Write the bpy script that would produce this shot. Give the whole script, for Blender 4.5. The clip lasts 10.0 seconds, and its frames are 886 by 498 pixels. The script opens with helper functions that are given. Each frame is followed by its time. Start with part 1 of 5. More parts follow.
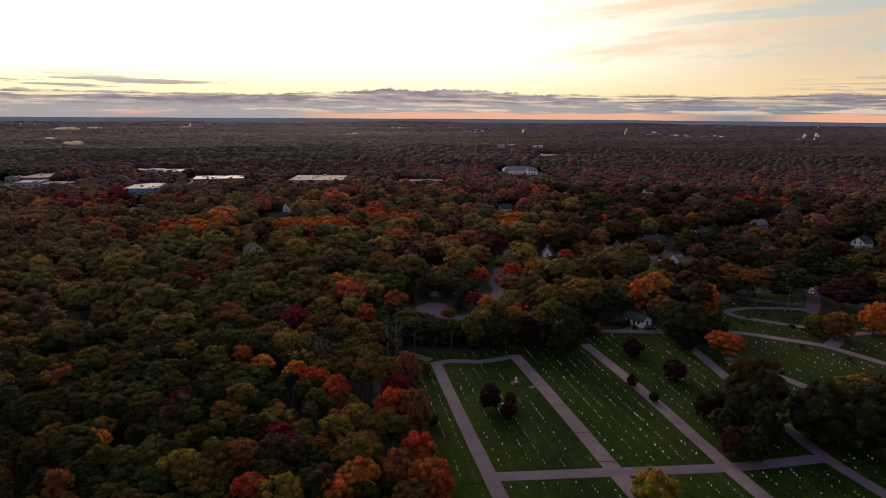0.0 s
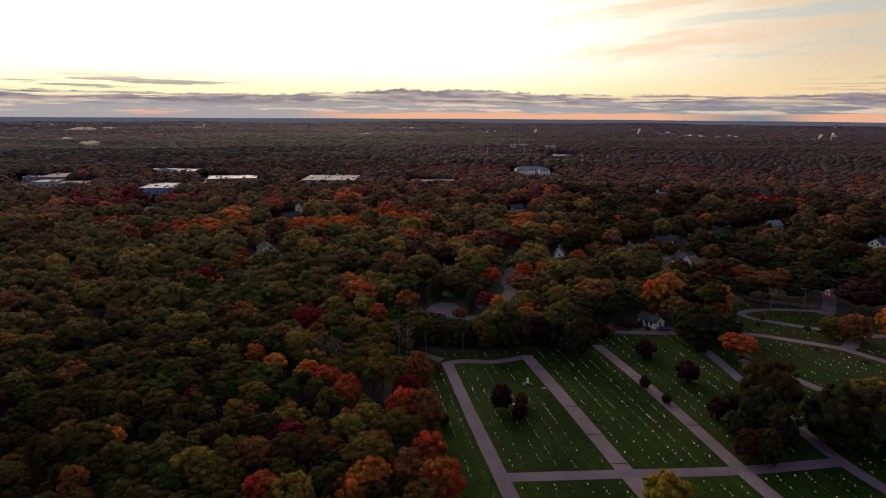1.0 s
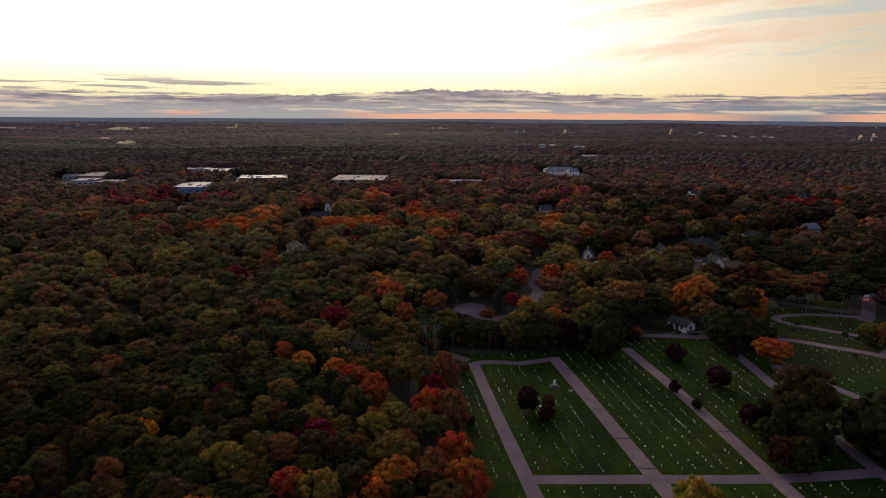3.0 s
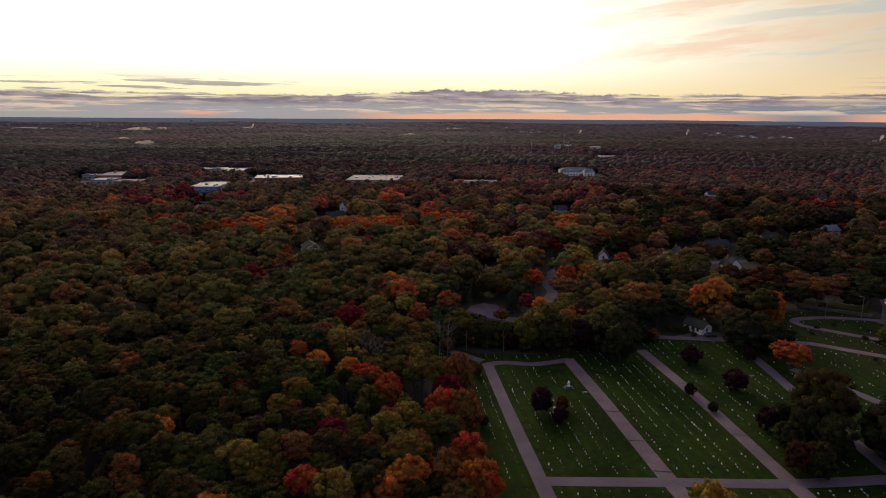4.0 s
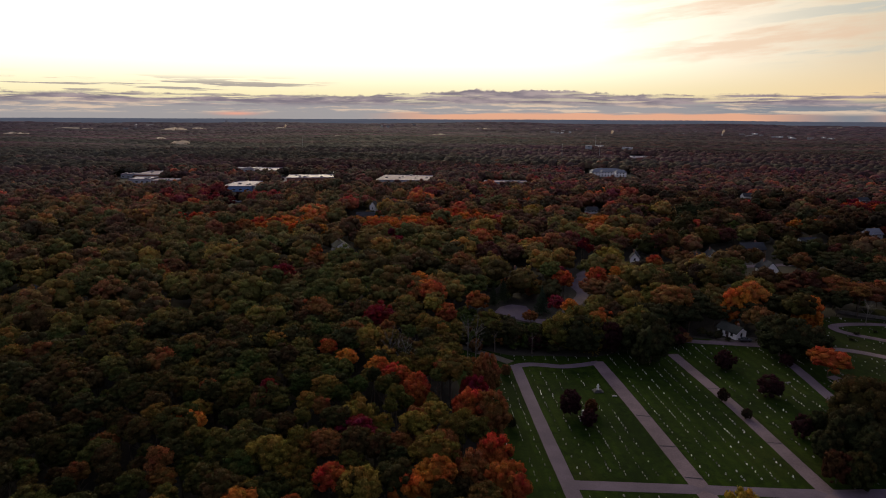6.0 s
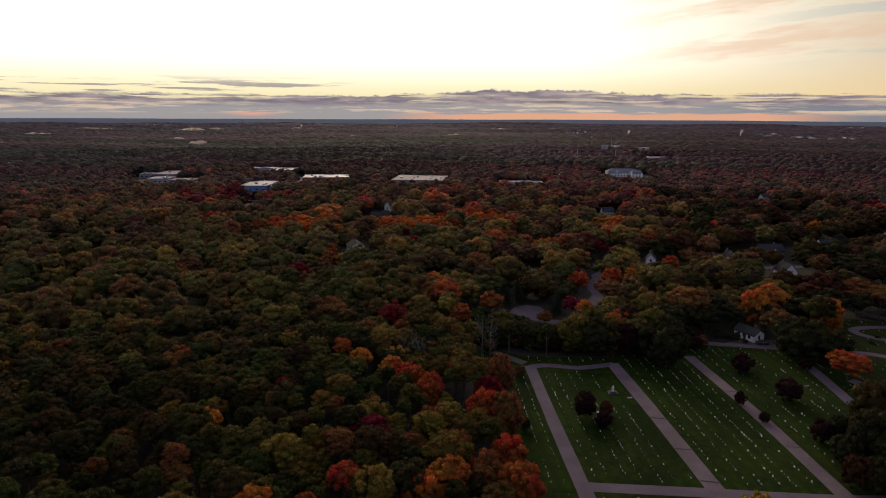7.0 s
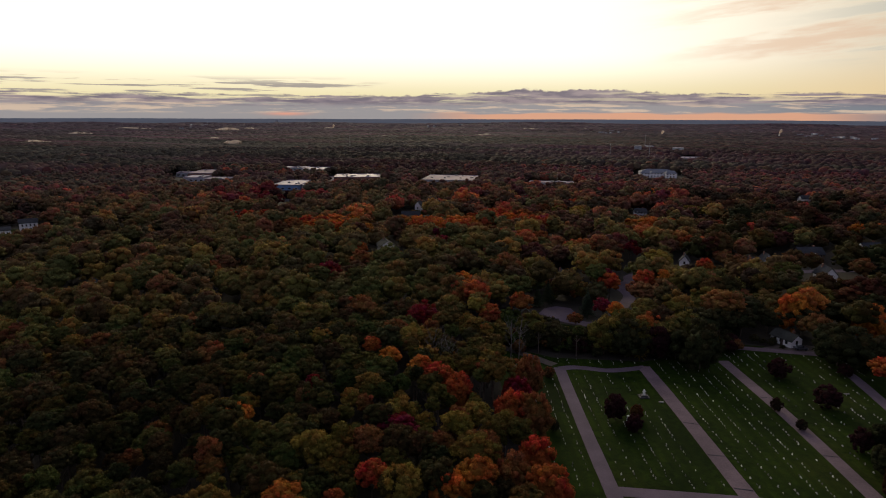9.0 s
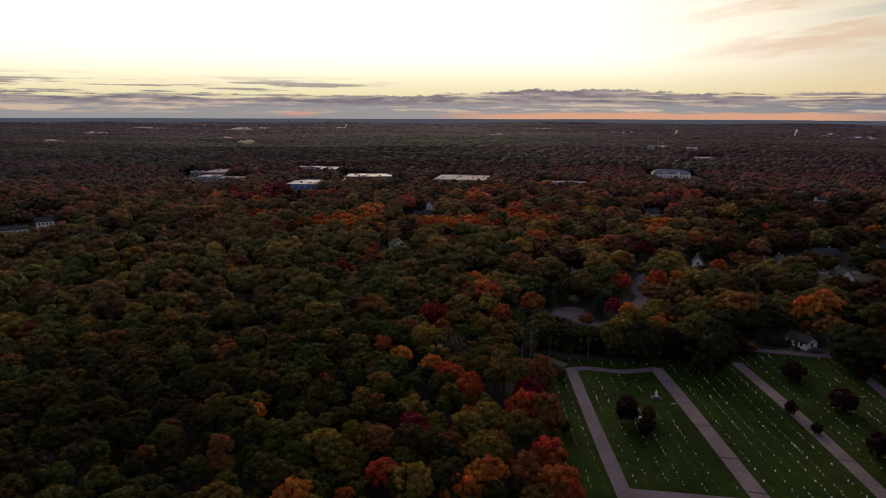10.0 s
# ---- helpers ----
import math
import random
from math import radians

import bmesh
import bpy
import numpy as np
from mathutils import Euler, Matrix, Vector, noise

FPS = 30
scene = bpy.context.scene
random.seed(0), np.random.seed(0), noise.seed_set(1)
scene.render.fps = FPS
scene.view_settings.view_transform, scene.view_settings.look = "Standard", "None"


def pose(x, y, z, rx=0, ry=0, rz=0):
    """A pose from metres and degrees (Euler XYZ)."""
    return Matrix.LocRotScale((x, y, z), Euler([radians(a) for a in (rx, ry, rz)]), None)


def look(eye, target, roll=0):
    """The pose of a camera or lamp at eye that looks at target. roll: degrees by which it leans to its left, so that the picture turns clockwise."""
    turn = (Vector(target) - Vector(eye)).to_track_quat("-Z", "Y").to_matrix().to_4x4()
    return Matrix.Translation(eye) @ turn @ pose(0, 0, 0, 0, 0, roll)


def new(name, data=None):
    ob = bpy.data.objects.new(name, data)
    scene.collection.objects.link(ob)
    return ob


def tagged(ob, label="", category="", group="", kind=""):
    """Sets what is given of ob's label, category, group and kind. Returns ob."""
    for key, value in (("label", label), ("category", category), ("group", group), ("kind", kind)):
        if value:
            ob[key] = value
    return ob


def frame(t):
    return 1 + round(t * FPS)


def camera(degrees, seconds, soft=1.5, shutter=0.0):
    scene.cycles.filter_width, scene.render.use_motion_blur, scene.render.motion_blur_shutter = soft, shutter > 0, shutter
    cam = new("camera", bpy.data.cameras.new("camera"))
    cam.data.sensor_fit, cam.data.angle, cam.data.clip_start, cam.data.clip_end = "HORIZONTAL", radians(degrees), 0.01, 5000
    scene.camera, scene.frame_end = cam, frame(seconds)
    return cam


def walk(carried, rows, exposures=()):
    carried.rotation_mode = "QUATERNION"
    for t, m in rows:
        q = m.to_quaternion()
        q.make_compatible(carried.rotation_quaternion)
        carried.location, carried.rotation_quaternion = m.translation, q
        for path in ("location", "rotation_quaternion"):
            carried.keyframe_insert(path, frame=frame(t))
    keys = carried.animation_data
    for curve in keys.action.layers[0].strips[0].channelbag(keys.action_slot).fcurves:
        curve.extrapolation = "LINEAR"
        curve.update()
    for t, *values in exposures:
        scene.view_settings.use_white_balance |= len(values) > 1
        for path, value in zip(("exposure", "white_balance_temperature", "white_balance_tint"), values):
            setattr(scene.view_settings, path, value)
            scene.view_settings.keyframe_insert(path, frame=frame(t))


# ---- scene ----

# The camera hovers 80 m up and turns to its left where it is.
cam = camera(71.44, 10.0, soft=1.0)
EYE = 80.0
ROWS = [
    (0.0, -12.235, -0.382, 0.0), (0.5, -12.237, -0.371, 0.499), (1.0, -12.238, -0.345, 1.107),
    (1.5, -12.234, -0.334, 1.720), (2.0, -12.230, -0.322, 2.370), (2.5, -12.230, -0.318, 3.043),
    (4.0, -12.220, -0.315, 5.077), (4.5, -12.207, -0.310, 5.755), (5.0, -12.202, -0.310, 6.445),
    (5.5, -12.201, -0.300, 7.146), (7.0, -12.195, -0.235, 9.209), (7.5, -12.196, -0.228, 9.911),
    (8.0, -12.208, -0.228, 10.621), (8.5, -12.213, -0.209, 11.330), (9.0, -12.220, -0.190, 12.035),
    (9.5, -12.234, -0.190, 12.694), (10.0, -12.242, -0.187, 13.134),
]
walk(cam, [(t, pose(0, 0, EYE, 90 + p, r, y)) for t, p, r, y in ROWS],
     exposures=[(0.0, 0.0), (2.5, -0.06), (5.0, -0.14), (7.5, -0.22), (10.0, -0.34)])

rng = np.random.default_rng(7)


# ---- node expressions ----
class Ex:
    """A socket in a node tree, with arithmetic."""

    def __init__(self, tree, sock):
        self.tree, self.sock = tree, sock

    def op(self, kind, *others, clamp=False):
        n = self.tree.nodes.new("ShaderNodeMath")
        n.operation, n.use_clamp = kind, clamp
        for i, v in enumerate((self, *others)):
            if isinstance(v, Ex):
                self.tree.links.new(v.sock, n.inputs[i])
            else:
                n.inputs[i].default_value = v
        return Ex(self.tree, n.outputs[0])

    def __add__(self, o): return self.op("ADD", o)
    def __radd__(self, o): return self.op("ADD", o)
    def __sub__(self, o): return self.op("SUBTRACT", o)
    def __rsub__(self, o): return (self * -1.0) + o
    def __mul__(self, o): return self.op("MULTIPLY", o)
    def __rmul__(self, o): return self.op("MULTIPLY", o)
    def __truediv__(self, o): return self.op("DIVIDE", o)
    def clip(self): return self.op("ADD", 0.0, clamp=True)

    def step(self, lo, hi):
        """0 below lo, 1 above hi, smooth between them (lo and hi may be expressions)."""
        n = self.tree.nodes.new("ShaderNodeMapRange")
        n.interpolation_type = "SMOOTHSTEP"
        for i, v in enumerate((self, lo, hi)):
            if isinstance(v, Ex):
                self.tree.links.new(v.sock, n.inputs[i])
            else:
                n.inputs[i].default_value = v
        return Ex(self.tree, n.outputs[0])

    def bump(self, mid, wide):
        d = (self - mid) / wide
        return (d * d * -1.0).op("EXPONENT")


def xyz(tree, x, y, z=0.0):
    n = tree.nodes.new("ShaderNodeCombineXYZ")
    for i, v in enumerate((x, y, z)):
        if isinstance(v, Ex):
            tree.links.new(v.sock, n.inputs[i])
        else:
            n.inputs[i].default_value = v
    return n.outputs[0]


def noise_of(tree, vec, scale=1.0, detail=4.0, rough=0.55):
    n = tree.nodes.new("ShaderNodeTexNoise")
    n.inputs["Scale"].default_value, n.inputs["Detail"].default_value = scale, detail
    n.inputs["Roughness"].default_value = rough
    if vec is not None:
        tree.links.new(vec, n.inputs["Vector"])
    return Ex(tree, n.outputs["Fac"])


def mix(tree, fac, a, b, kind="MIX"):
    n = tree.nodes.new("ShaderNodeMix")
    n.data_type, n.blend_type = "RGBA", kind
    for i, v in ((0, fac), (6, a), (7, b)):
        if isinstance(v, Ex):
            tree.links.new(v.sock, n.inputs[i])
        elif isinstance(v, bpy.types.NodeSocket):
            tree.links.new(v, n.inputs[i])
        elif isinstance(v, (int, float)):
            n.inputs[i].default_value = v
        else:
            n.inputs[i].default_value = (*v, 1.0)
    return n.outputs[2]


# ---- world: an evening sky with a cloud bank on the horizon ----
SUN_AZ, SUN_EL = -14.0, 22.0
world = bpy.data.worlds.new("evening_sky")
scene.world = world
world.use_nodes = True
wt = world.node_tree
wt.nodes.clear()
sky = wt.nodes.new("ShaderNodeTexSky")
sky.sky_type, sky.sun_disc = "NISHITA", False
sky.sun_elevation, sky.sun_rotation = radians(SUN_EL), radians(SUN_AZ)
tc = wt.nodes.new("ShaderNodeTexCoord")
sp = wt.nodes.new("ShaderNodeSeparateXYZ")
wt.links.new(tc.outputs["Generated"], sp.inputs[0])
wx, wy, wz = (Ex(wt, sp.outputs[i]) for i in range(3))
el = wz.op("ARCSINE") * 57.296
az = wx.op("ARCTAN2", wy) * 57.296
right = az.step(-2.0, 34.0)
# clear sky from the horizon up
low = mix(wt, right, (1.08, 0.95, 0.56), (0.97, 0.71, 0.40))
high = mix(wt, right, (1.62, 1.50, 1.26), (0.78, 0.65, 0.46))
base = mix(wt, el.step(1.2, 5.5), low, high)
# thin peach and grey-blue veils high on the right
drift = noise_of(wt, xyz(wt, az * 0.07 + el * 0.06, el * 0.60 - az * 0.05, 3.1), 1.0, 6.0, 0.6)
veil_zone = az.step(2.0, 16.0) * el.step(3.2, 5.5)
base = mix(wt, drift.step(0.46, 0.64) * veil_zone * 0.6, base, (0.94, 0.62, 0.42))
base = mix(wt, drift.step(0.49, 0.38) * veil_zone * az.step(12.0, 28.0) * 0.7, base, (0.60, 0.64, 0.60))
# higher up the sky falls to a dim dusk, dimmer still away from the glow
nish = wt.nodes.new("ShaderNodeMix")
nish.data_type, nish.blend_type = "RGBA", "ADD"
nish.inputs[0].default_value = 0.03
wt.links.new(sky.outputs[0], nish.inputs[7])
away = (wx * 0.42 - wy * 0.91).step(-0.80, 0.30)
up = mix(wt, away, (0.29, 0.265, 0.30), (0.28, 0.28, 0.39))
wt.links.new(up, nish.inputs[6])
base = mix(wt, el.step(9.0, 50.0), base, nish.outputs[2])
base = mix(wt, away * el.step(-1.0, 9.0), base, up)
# grey haze under the bank, an orange rift right on the horizon
veil = mix(wt, az.step(8.0, 24.0), (0.36, 0.34, 0.37), (0.20, 0.24, 0.30))
streak = noise_of(wt, xyz(wt, az * 0.20, el * 2.6, 1.7), 1.0, 6.0, 0.62)
base = mix(wt, el.step(1.6, 0.9) * 0.94, base, veil)
base = mix(wt, streak.step(0.47, 0.60) * el.step(1.6, 1.1) * el.step(0.05, 0.4) * 0.85, base, (0.84, 0.64, 0.48))
base = mix(wt, az.bump(-26.0, 1.6) * el.bump(0.12, 0.14) * 0.9, base, (0.92, 0.42, 0.30))
edge = noise_of(wt, xyz(wt, az * 0.16, el * 1.5, 4.4), 1.0, 4.0)
rift = (el + (edge - 0.5) * 0.7).step(0.31, 0.12) * (az.step(-16.0, -7.0) * az.step(26.0, 17.0) + az.step(25.0, 31.0))
base = mix(wt, rift.clip() * 0.92, base, (0.90, 0.46, 0.29))
# the cloud bank, with a lumpy upper edge
lump = noise_of(wt, xyz(wt, az * 0.55, el * 0.7, 0.3), 1.0, 5.0, 0.65)
slow = noise_of(wt, xyz(wt, az * 0.09, 9.2), 1.0, 2.0)
core = az.bump(-1.0, 11.0)
top = 1.76 + core * 0.46 + (lump - 0.5) * (0.7 + core * 0.6) + (slow - 0.5) * 0.5
body = el.step(top + 0.07, top - 0.10) * el.step(0.55 + core * 0.3, 1.25)
tears = noise_of(wt, xyz(wt, az * 0.17, el * 3.4, 6.6), 1.0, 6.0, 0.62)
body = body * (tears.step(0.60, 0.47) + core * el.step(0.9, 1.5) * 0.8).clip()
shade = noise_of(wt, xyz(wt, az * 0.42, el * 2.2, 2.2), 1.0, 5.0)
bank_tone = mix(wt, shade.step(0.34, 0.66), (0.205, 0.175, 0.23), (0.42, 0.335, 0.36))
base = mix(wt, body.clip() * 0.95, base, bank_tone)
# flat streaks floating above it
wisp = noise_of(wt, xyz(wt, az * 0.13, el * 3.2, 5.3), 1.0, 6.0, 0.6)
wisp_zone = el.step(1.5, 1.8) * el.step(3.4, 2.5) * (az.step(-16.0, -22.0) + az.step(26.0, 33.0) * 0.8)
base = mix(wt, (wisp.step(0.50, 0.57) * wisp_zone).clip() * 0.85, base, (0.38, 0.33, 0.33))
bg = wt.nodes.new("ShaderNodeBackground")
bg.inputs[1].default_value = 1.0
wt.links.new(base, bg.inputs[0])
wo = wt.nodes.new("ShaderNodeOutputWorld")
wt.links.new(bg.outputs[0], wo.inputs[0])

# the sun, low behind thin cloud
sun = new("sun", bpy.data.lights.new("sun", "SUN"))
sun.data.energy, sun.data.angle, sun.data.color = 1.5, radians(20), (1.0, 0.80, 0.52)
sun.matrix_world = look((0, 0, 0), (-math.sin(radians(SUN_AZ)) * math.cos(radians(SUN_EL)),
                                    -math.cos(radians(SUN_AZ)) * math.cos(radians(SUN_EL)), -math.sin(radians(SUN_EL))))


# ---- materials ----
def material(name, rough=0.8, metal=0.0):
    m = bpy.data.materials.new(name)
    m.use_nodes = True
    b = m.node_tree.nodes["Principled BSDF"]
    b.inputs["Roughness"].default_value, b.inputs["Metallic"].default_value = rough, metal
    return m, m.node_tree, b


def spot(tree):
    return tree.nodes.new("ShaderNodeNewGeometry").outputs["Position"]


def relief(tree, b, height, strength, distance):
    n = tree.nodes.new("ShaderNodeBump")
    n.inputs["Strength"].default_value, n.inputs["Distance"].default_value = strength, distance
    tree.links.new(height.sock, n.inputs["Height"])
    tree.links.new(n.outputs[0], b.inputs["Normal"])


def surface(name, dark, light, rough=0.8, coarse=0.3, fine=4.0, bump=0.3, metal=0.0, depth=0.05, by_piece=0.0):
    """Two tones mixed by a coarse and a fine noise, with fine relief; by_piece: how far each object's tone differs."""
    m, t, b = material(name, rough, metal)
    p = spot(t)
    n1, n2 = noise_of(t, p, coarse, 4.0), noise_of(t, p, fine, 5.0, 0.65)
    c = mix(t, (n1 * 0.6 + n2 * 0.4).step(0.34, 0.66), dark, light)
    if by_piece:
        oi = t.nodes.new("ShaderNodeObjectInfo")
        r = Ex(t, oi.outputs["Random"]) * by_piece + (1.0 - by_piece / 2)
        n = t.nodes.new("ShaderNodeVectorMath")
        n.operation = "SCALE"
        t.links.new(c, n.inputs[0])
        t.links.new(r.sock, n.inputs["Scale"])
        c = n.outputs[0]
    t.links.new(c, b.inputs["Base Color"])
    relief(t, b, n2, bump, depth)
    return m


def foliage(name, from_object):
    """Leaves: the tree's own colour, mottled by clumps and by sprigs, a little light passing through."""
    m, t, b = material(name, 0.75)
    if from_object:
        c = t.nodes.new("ShaderNodeObjectInfo").outputs["Color"]
    else:
        a = t.nodes.new("ShaderNodeAttribute")
        a.attribute_name = "leaf"
        c = a.outputs["Color"]
    p = spot(t)
    n1, n2, n3 = noise_of(t, p, 0.22, 3.0), noise_of(t, p, 1.5, 4.0, 0.65), noise_of(t, p, 5.0, 3.0, 0.7)
    turned = t.nodes.new("ShaderNodeAttribute")
    turned.attribute_name = "turned"
    c = mix(t, Ex(t, turned.outputs["Fac"]), c, mix(t, 1.0, c, (1.6, 0.97, 1.0), "MULTIPLY"))
    hue = t.nodes.new("ShaderNodeHueSaturation")
    t.links.new((0.44 + n1 * 0.12).sock, hue.inputs["Hue"])
    spray = Ex(t, t.nodes.new("ShaderNodeNewGeometry").outputs["Random Per Island"])
    t.links.new(((0.55 + n2.step(0.32, 0.68) * 0.6 + n3.step(0.36, 0.64) * 0.3) * (0.70 + spray * 0.58)).sock, hue.inputs["Value"])
    t.links.new(c, hue.inputs["Color"])
    t.links.new(hue.outputs[0], b.inputs["Base Color"])
    b.inputs["Specular IOR Level"].default_value = 0.04
    relief(t, b, n2 * 0.7 + n3 * 0.3, 0.9, 0.7)
    glow = t.nodes.new("ShaderNodeBsdfTranslucent")
    t.links.new(hue.outputs[0], glow.inputs[0])
    blend = t.nodes.new("ShaderNodeMixShader")
    blend.inputs[0].default_value = 0.25
    t.links.new(b.outputs[0], blend.inputs[1])
    t.links.new(glow.outputs[0], blend.inputs[2])
    t.links.new(blend.outputs[0], t.nodes["Material Output"].inputs[0])
    return m


LEAF_OB, LEAF_AT = foliage("leaves", True), foliage("leaves_of_a_stand", False)
BARK = surface("bark", (0.05, 0.038, 0.03), (0.13, 0.10, 0.08), 0.95, 0.8, 9.0, 0.6)
PALE_BARK = surface("pale_bark", (0.08, 0.072, 0.065), (0.17, 0.155, 0.14), 0.9, 0.8, 9.0, 0.4)
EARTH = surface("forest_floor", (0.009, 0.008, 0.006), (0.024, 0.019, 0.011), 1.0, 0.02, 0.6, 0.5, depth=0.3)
ASPHALT = surface("worn_asphalt", (0.070, 0.050, 0.076), (0.116, 0.085, 0.122), 0.9, 0.12, 3.0, 0.2, depth=0.02)
PALE_ROAD = surface("pale_cracked_asphalt", (0.076, 0.051, 0.068), (0.150, 0.104, 0.128), 0.9, 0.1, 2.0, 0.25, depth=0.02)
DIRT = surface("dirt_track", (0.05, 0.04, 0.032), (0.11, 0.09, 0.075), 0.95, 0.2, 2.0, 0.4)
GRANITE = surface("grey_granite", (0.15, 0.145, 0.15), (0.36, 0.345, 0.34), 0.6, 0.5, 12.0, 0.15, by_piece=0.7)
DARK_GRANITE = surface("dark_granite", (0.03, 0.03, 0.034), (0.07, 0.066, 0.07), 0.7, 0.5, 12.0, 0.1, by_piece=0.5)
MARBLE = surface("white_marble", (0.55, 0.54, 0.52), (0.78, 0.77, 0.75), 0.5, 0.6, 6.0, 0.1)
SIDING = surface("white_siding", (0.80, 0.80, 0.82), (0.90, 0.89, 0.90), 0.6, 0.15, 2.0, 0.1)
GREY_SIDING = surface("grey_blue_siding", (0.42, 0.45, 0.52), (0.56, 0.59, 0.66), 0.65, 0.15, 2.0, 0.1)
BROWN_SIDING = surface("brown_siding", (0.09, 0.06, 0.045), (0.17, 0.12, 0.09), 0.75, 0.15, 2.0, 0.1)
SHINGLE = surface("dark_shingles", (0.025, 0.029, 0.037), (0.053, 0.057, 0.069), 0.9, 0.2, 3.0, 0.3)
DARK_SHINGLE = surface("black_shingles", (0.025, 0.028, 0.026), (0.06, 0.064, 0.06), 0.9, 0.2, 3.0, 0.3)
for shingle in (SHINGLE, DARK_SHINGLE):
    shingle.node_tree.nodes["Principled BSDF"].inputs["Specular IOR Level"].default_value = 0.1
BLUE_SHINGLE = surface("blue_grey_shingles", (0.088, 0.105, 0.143), (0.165, 0.182, 0.231), 0.8, 0.1, 2.0, 0.2)
ROOF_WHITE = surface("white_roof_membrane", (0.220, 0.190, 0.250), (0.320, 0.275, 0.350), 0.6, 0.05, 0.6, 0.1)
ROOF_PINK = surface("gravel_roof", (0.205, 0.155, 0.175), (0.300, 0.236, 0.262), 0.8, 0.05, 0.8, 0.1)
BLUE_WALL = surface("blue_metal_cladding", (0.10, 0.20, 0.42), (0.16, 0.29, 0.55), 0.45, 0.05, 1.0, 0.05)
PANEL_WALL = surface("grey_metal_cladding", (0.26, 0.29, 0.34), (0.40, 0.43, 0.47), 0.5, 0.05, 1.0, 0.05)
BRICK_WALL = surface("dull_brick", (0.16, 0.08, 0.06), (0.27, 0.14, 0.11), 0.85, 0.2, 3.0, 0.2)
STEEL = surface("grey_steel", (0.22, 0.22, 0.23), (0.36, 0.36, 0.37), 0.45, 0.5, 4.0, 0.05, metal=0.6)
TRIM = surface("white_trim", (0.62, 0.62, 0.62), (0.80, 0.79, 0.78), 0.5, 0.5, 3.0, 0.05)
DOOR = surface("dark_door_paint", (0.05, 0.03, 0.03), (0.09, 0.06, 0.05), 0.5, 0.5, 3.0, 0.05)
RUBBER = surface("tyre_rubber", (0.015, 0.015, 0.016), (0.03, 0.03, 0.03), 0.9, 1.0, 9.0, 0.1)
STONEWALL = surface("dark_fieldstone", (0.06, 0.055, 0.05), (0.15, 0.135, 0.125), 0.9, 0.6, 4.0, 0.6)
MIST = surface("pale_mist", (0.70, 0.58, 0.46), (0.88, 0.76, 0.64), 1.0, 0.02, 0.1, 0.1)
mt = MIST.node_tree
thin, forward = mt.nodes.new("ShaderNodeMixShader"), mt.nodes.new("ShaderNodeMixShader")
clear_part, onward = mt.nodes.new("ShaderNodeBsdfTransparent"), mt.nodes.new("ShaderNodeBsdfTranslucent")
onward.inputs[0].default_value = (0.95, 0.80, 0.66, 1)
forward.inputs[0].default_value = 0.6
mt.links.new(mt.nodes["Principled BSDF"].outputs[0], forward.inputs[1])
mt.links.new(onward.outputs[0], forward.inputs[2])
mt.links.new((noise_of(mt, spot(mt), 0.05, 5.0).step(0.35, 0.62) * 0.68 + 0.08).sock, thin.inputs[0])
mt.links.new(clear_part.outputs[0], thin.inputs[1])
mt.links.new(forward.outputs[0], thin.inputs[2])
mt.links.new(thin.outputs[0], mt.nodes["Material Output"].inputs[0])
# the blue-grey of distance haze is put into the ridge's base colour
RIDGE = surface("far_hazed_ridge", (0.125, 0.155, 0.215), (0.165, 0.195, 0.255), 1.0, 0.004, 0.05, 0.3, depth=2.0)

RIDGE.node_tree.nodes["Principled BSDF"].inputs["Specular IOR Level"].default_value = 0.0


def glass_pane():
    m, t, b = material("window_glass", 0.08)
    b.inputs["Base Color"].default_value = (0.02, 0.025, 0.03, 1)
    b.inputs["IOR"].default_value = 1.5
    return m


GLASS = glass_pane()


def paint(name, col):
    m, t, b = material(name, 0.3)
    n = noise_of(t, spot(t), 2.0, 3.0)
    t.links.new(mix(t, n.step(0.3, 0.7), tuple(v * 0.85 for v in col), col), b.inputs["Base Color"])
    b.inputs["Coat Weight"].default_value = 0.5
    return m


CAR_PAINTS = [paint("white_car_paint", (0.72, 0.72, 0.72)), paint("silver_car_paint", (0.42, 0.43, 0.45)),
              paint("dark_car_paint", (0.04, 0.045, 0.06)), paint("red_car_paint", (0.35, 0.03, 0.03))]


def lamp_glow(name, col, power):
    m, t, b = material(name, 0.4)
    b.inputs["Base Color"].default_value = (*col, 1)
    b.inputs["Emission Color"].default_value = (*col, 1)
    b.inputs["Emission Strength"].default_value = power
    return m


LAMP, TAIL, TOWN = lamp_glow("lit_lamp", (1.0, 0.92, 0.78), 1.1), lamp_glow("tail_light", (1.0, 0.08, 0.05), 4.0), lamp_glow("town_light", (1.0, 0.93, 0.85), 0.7)


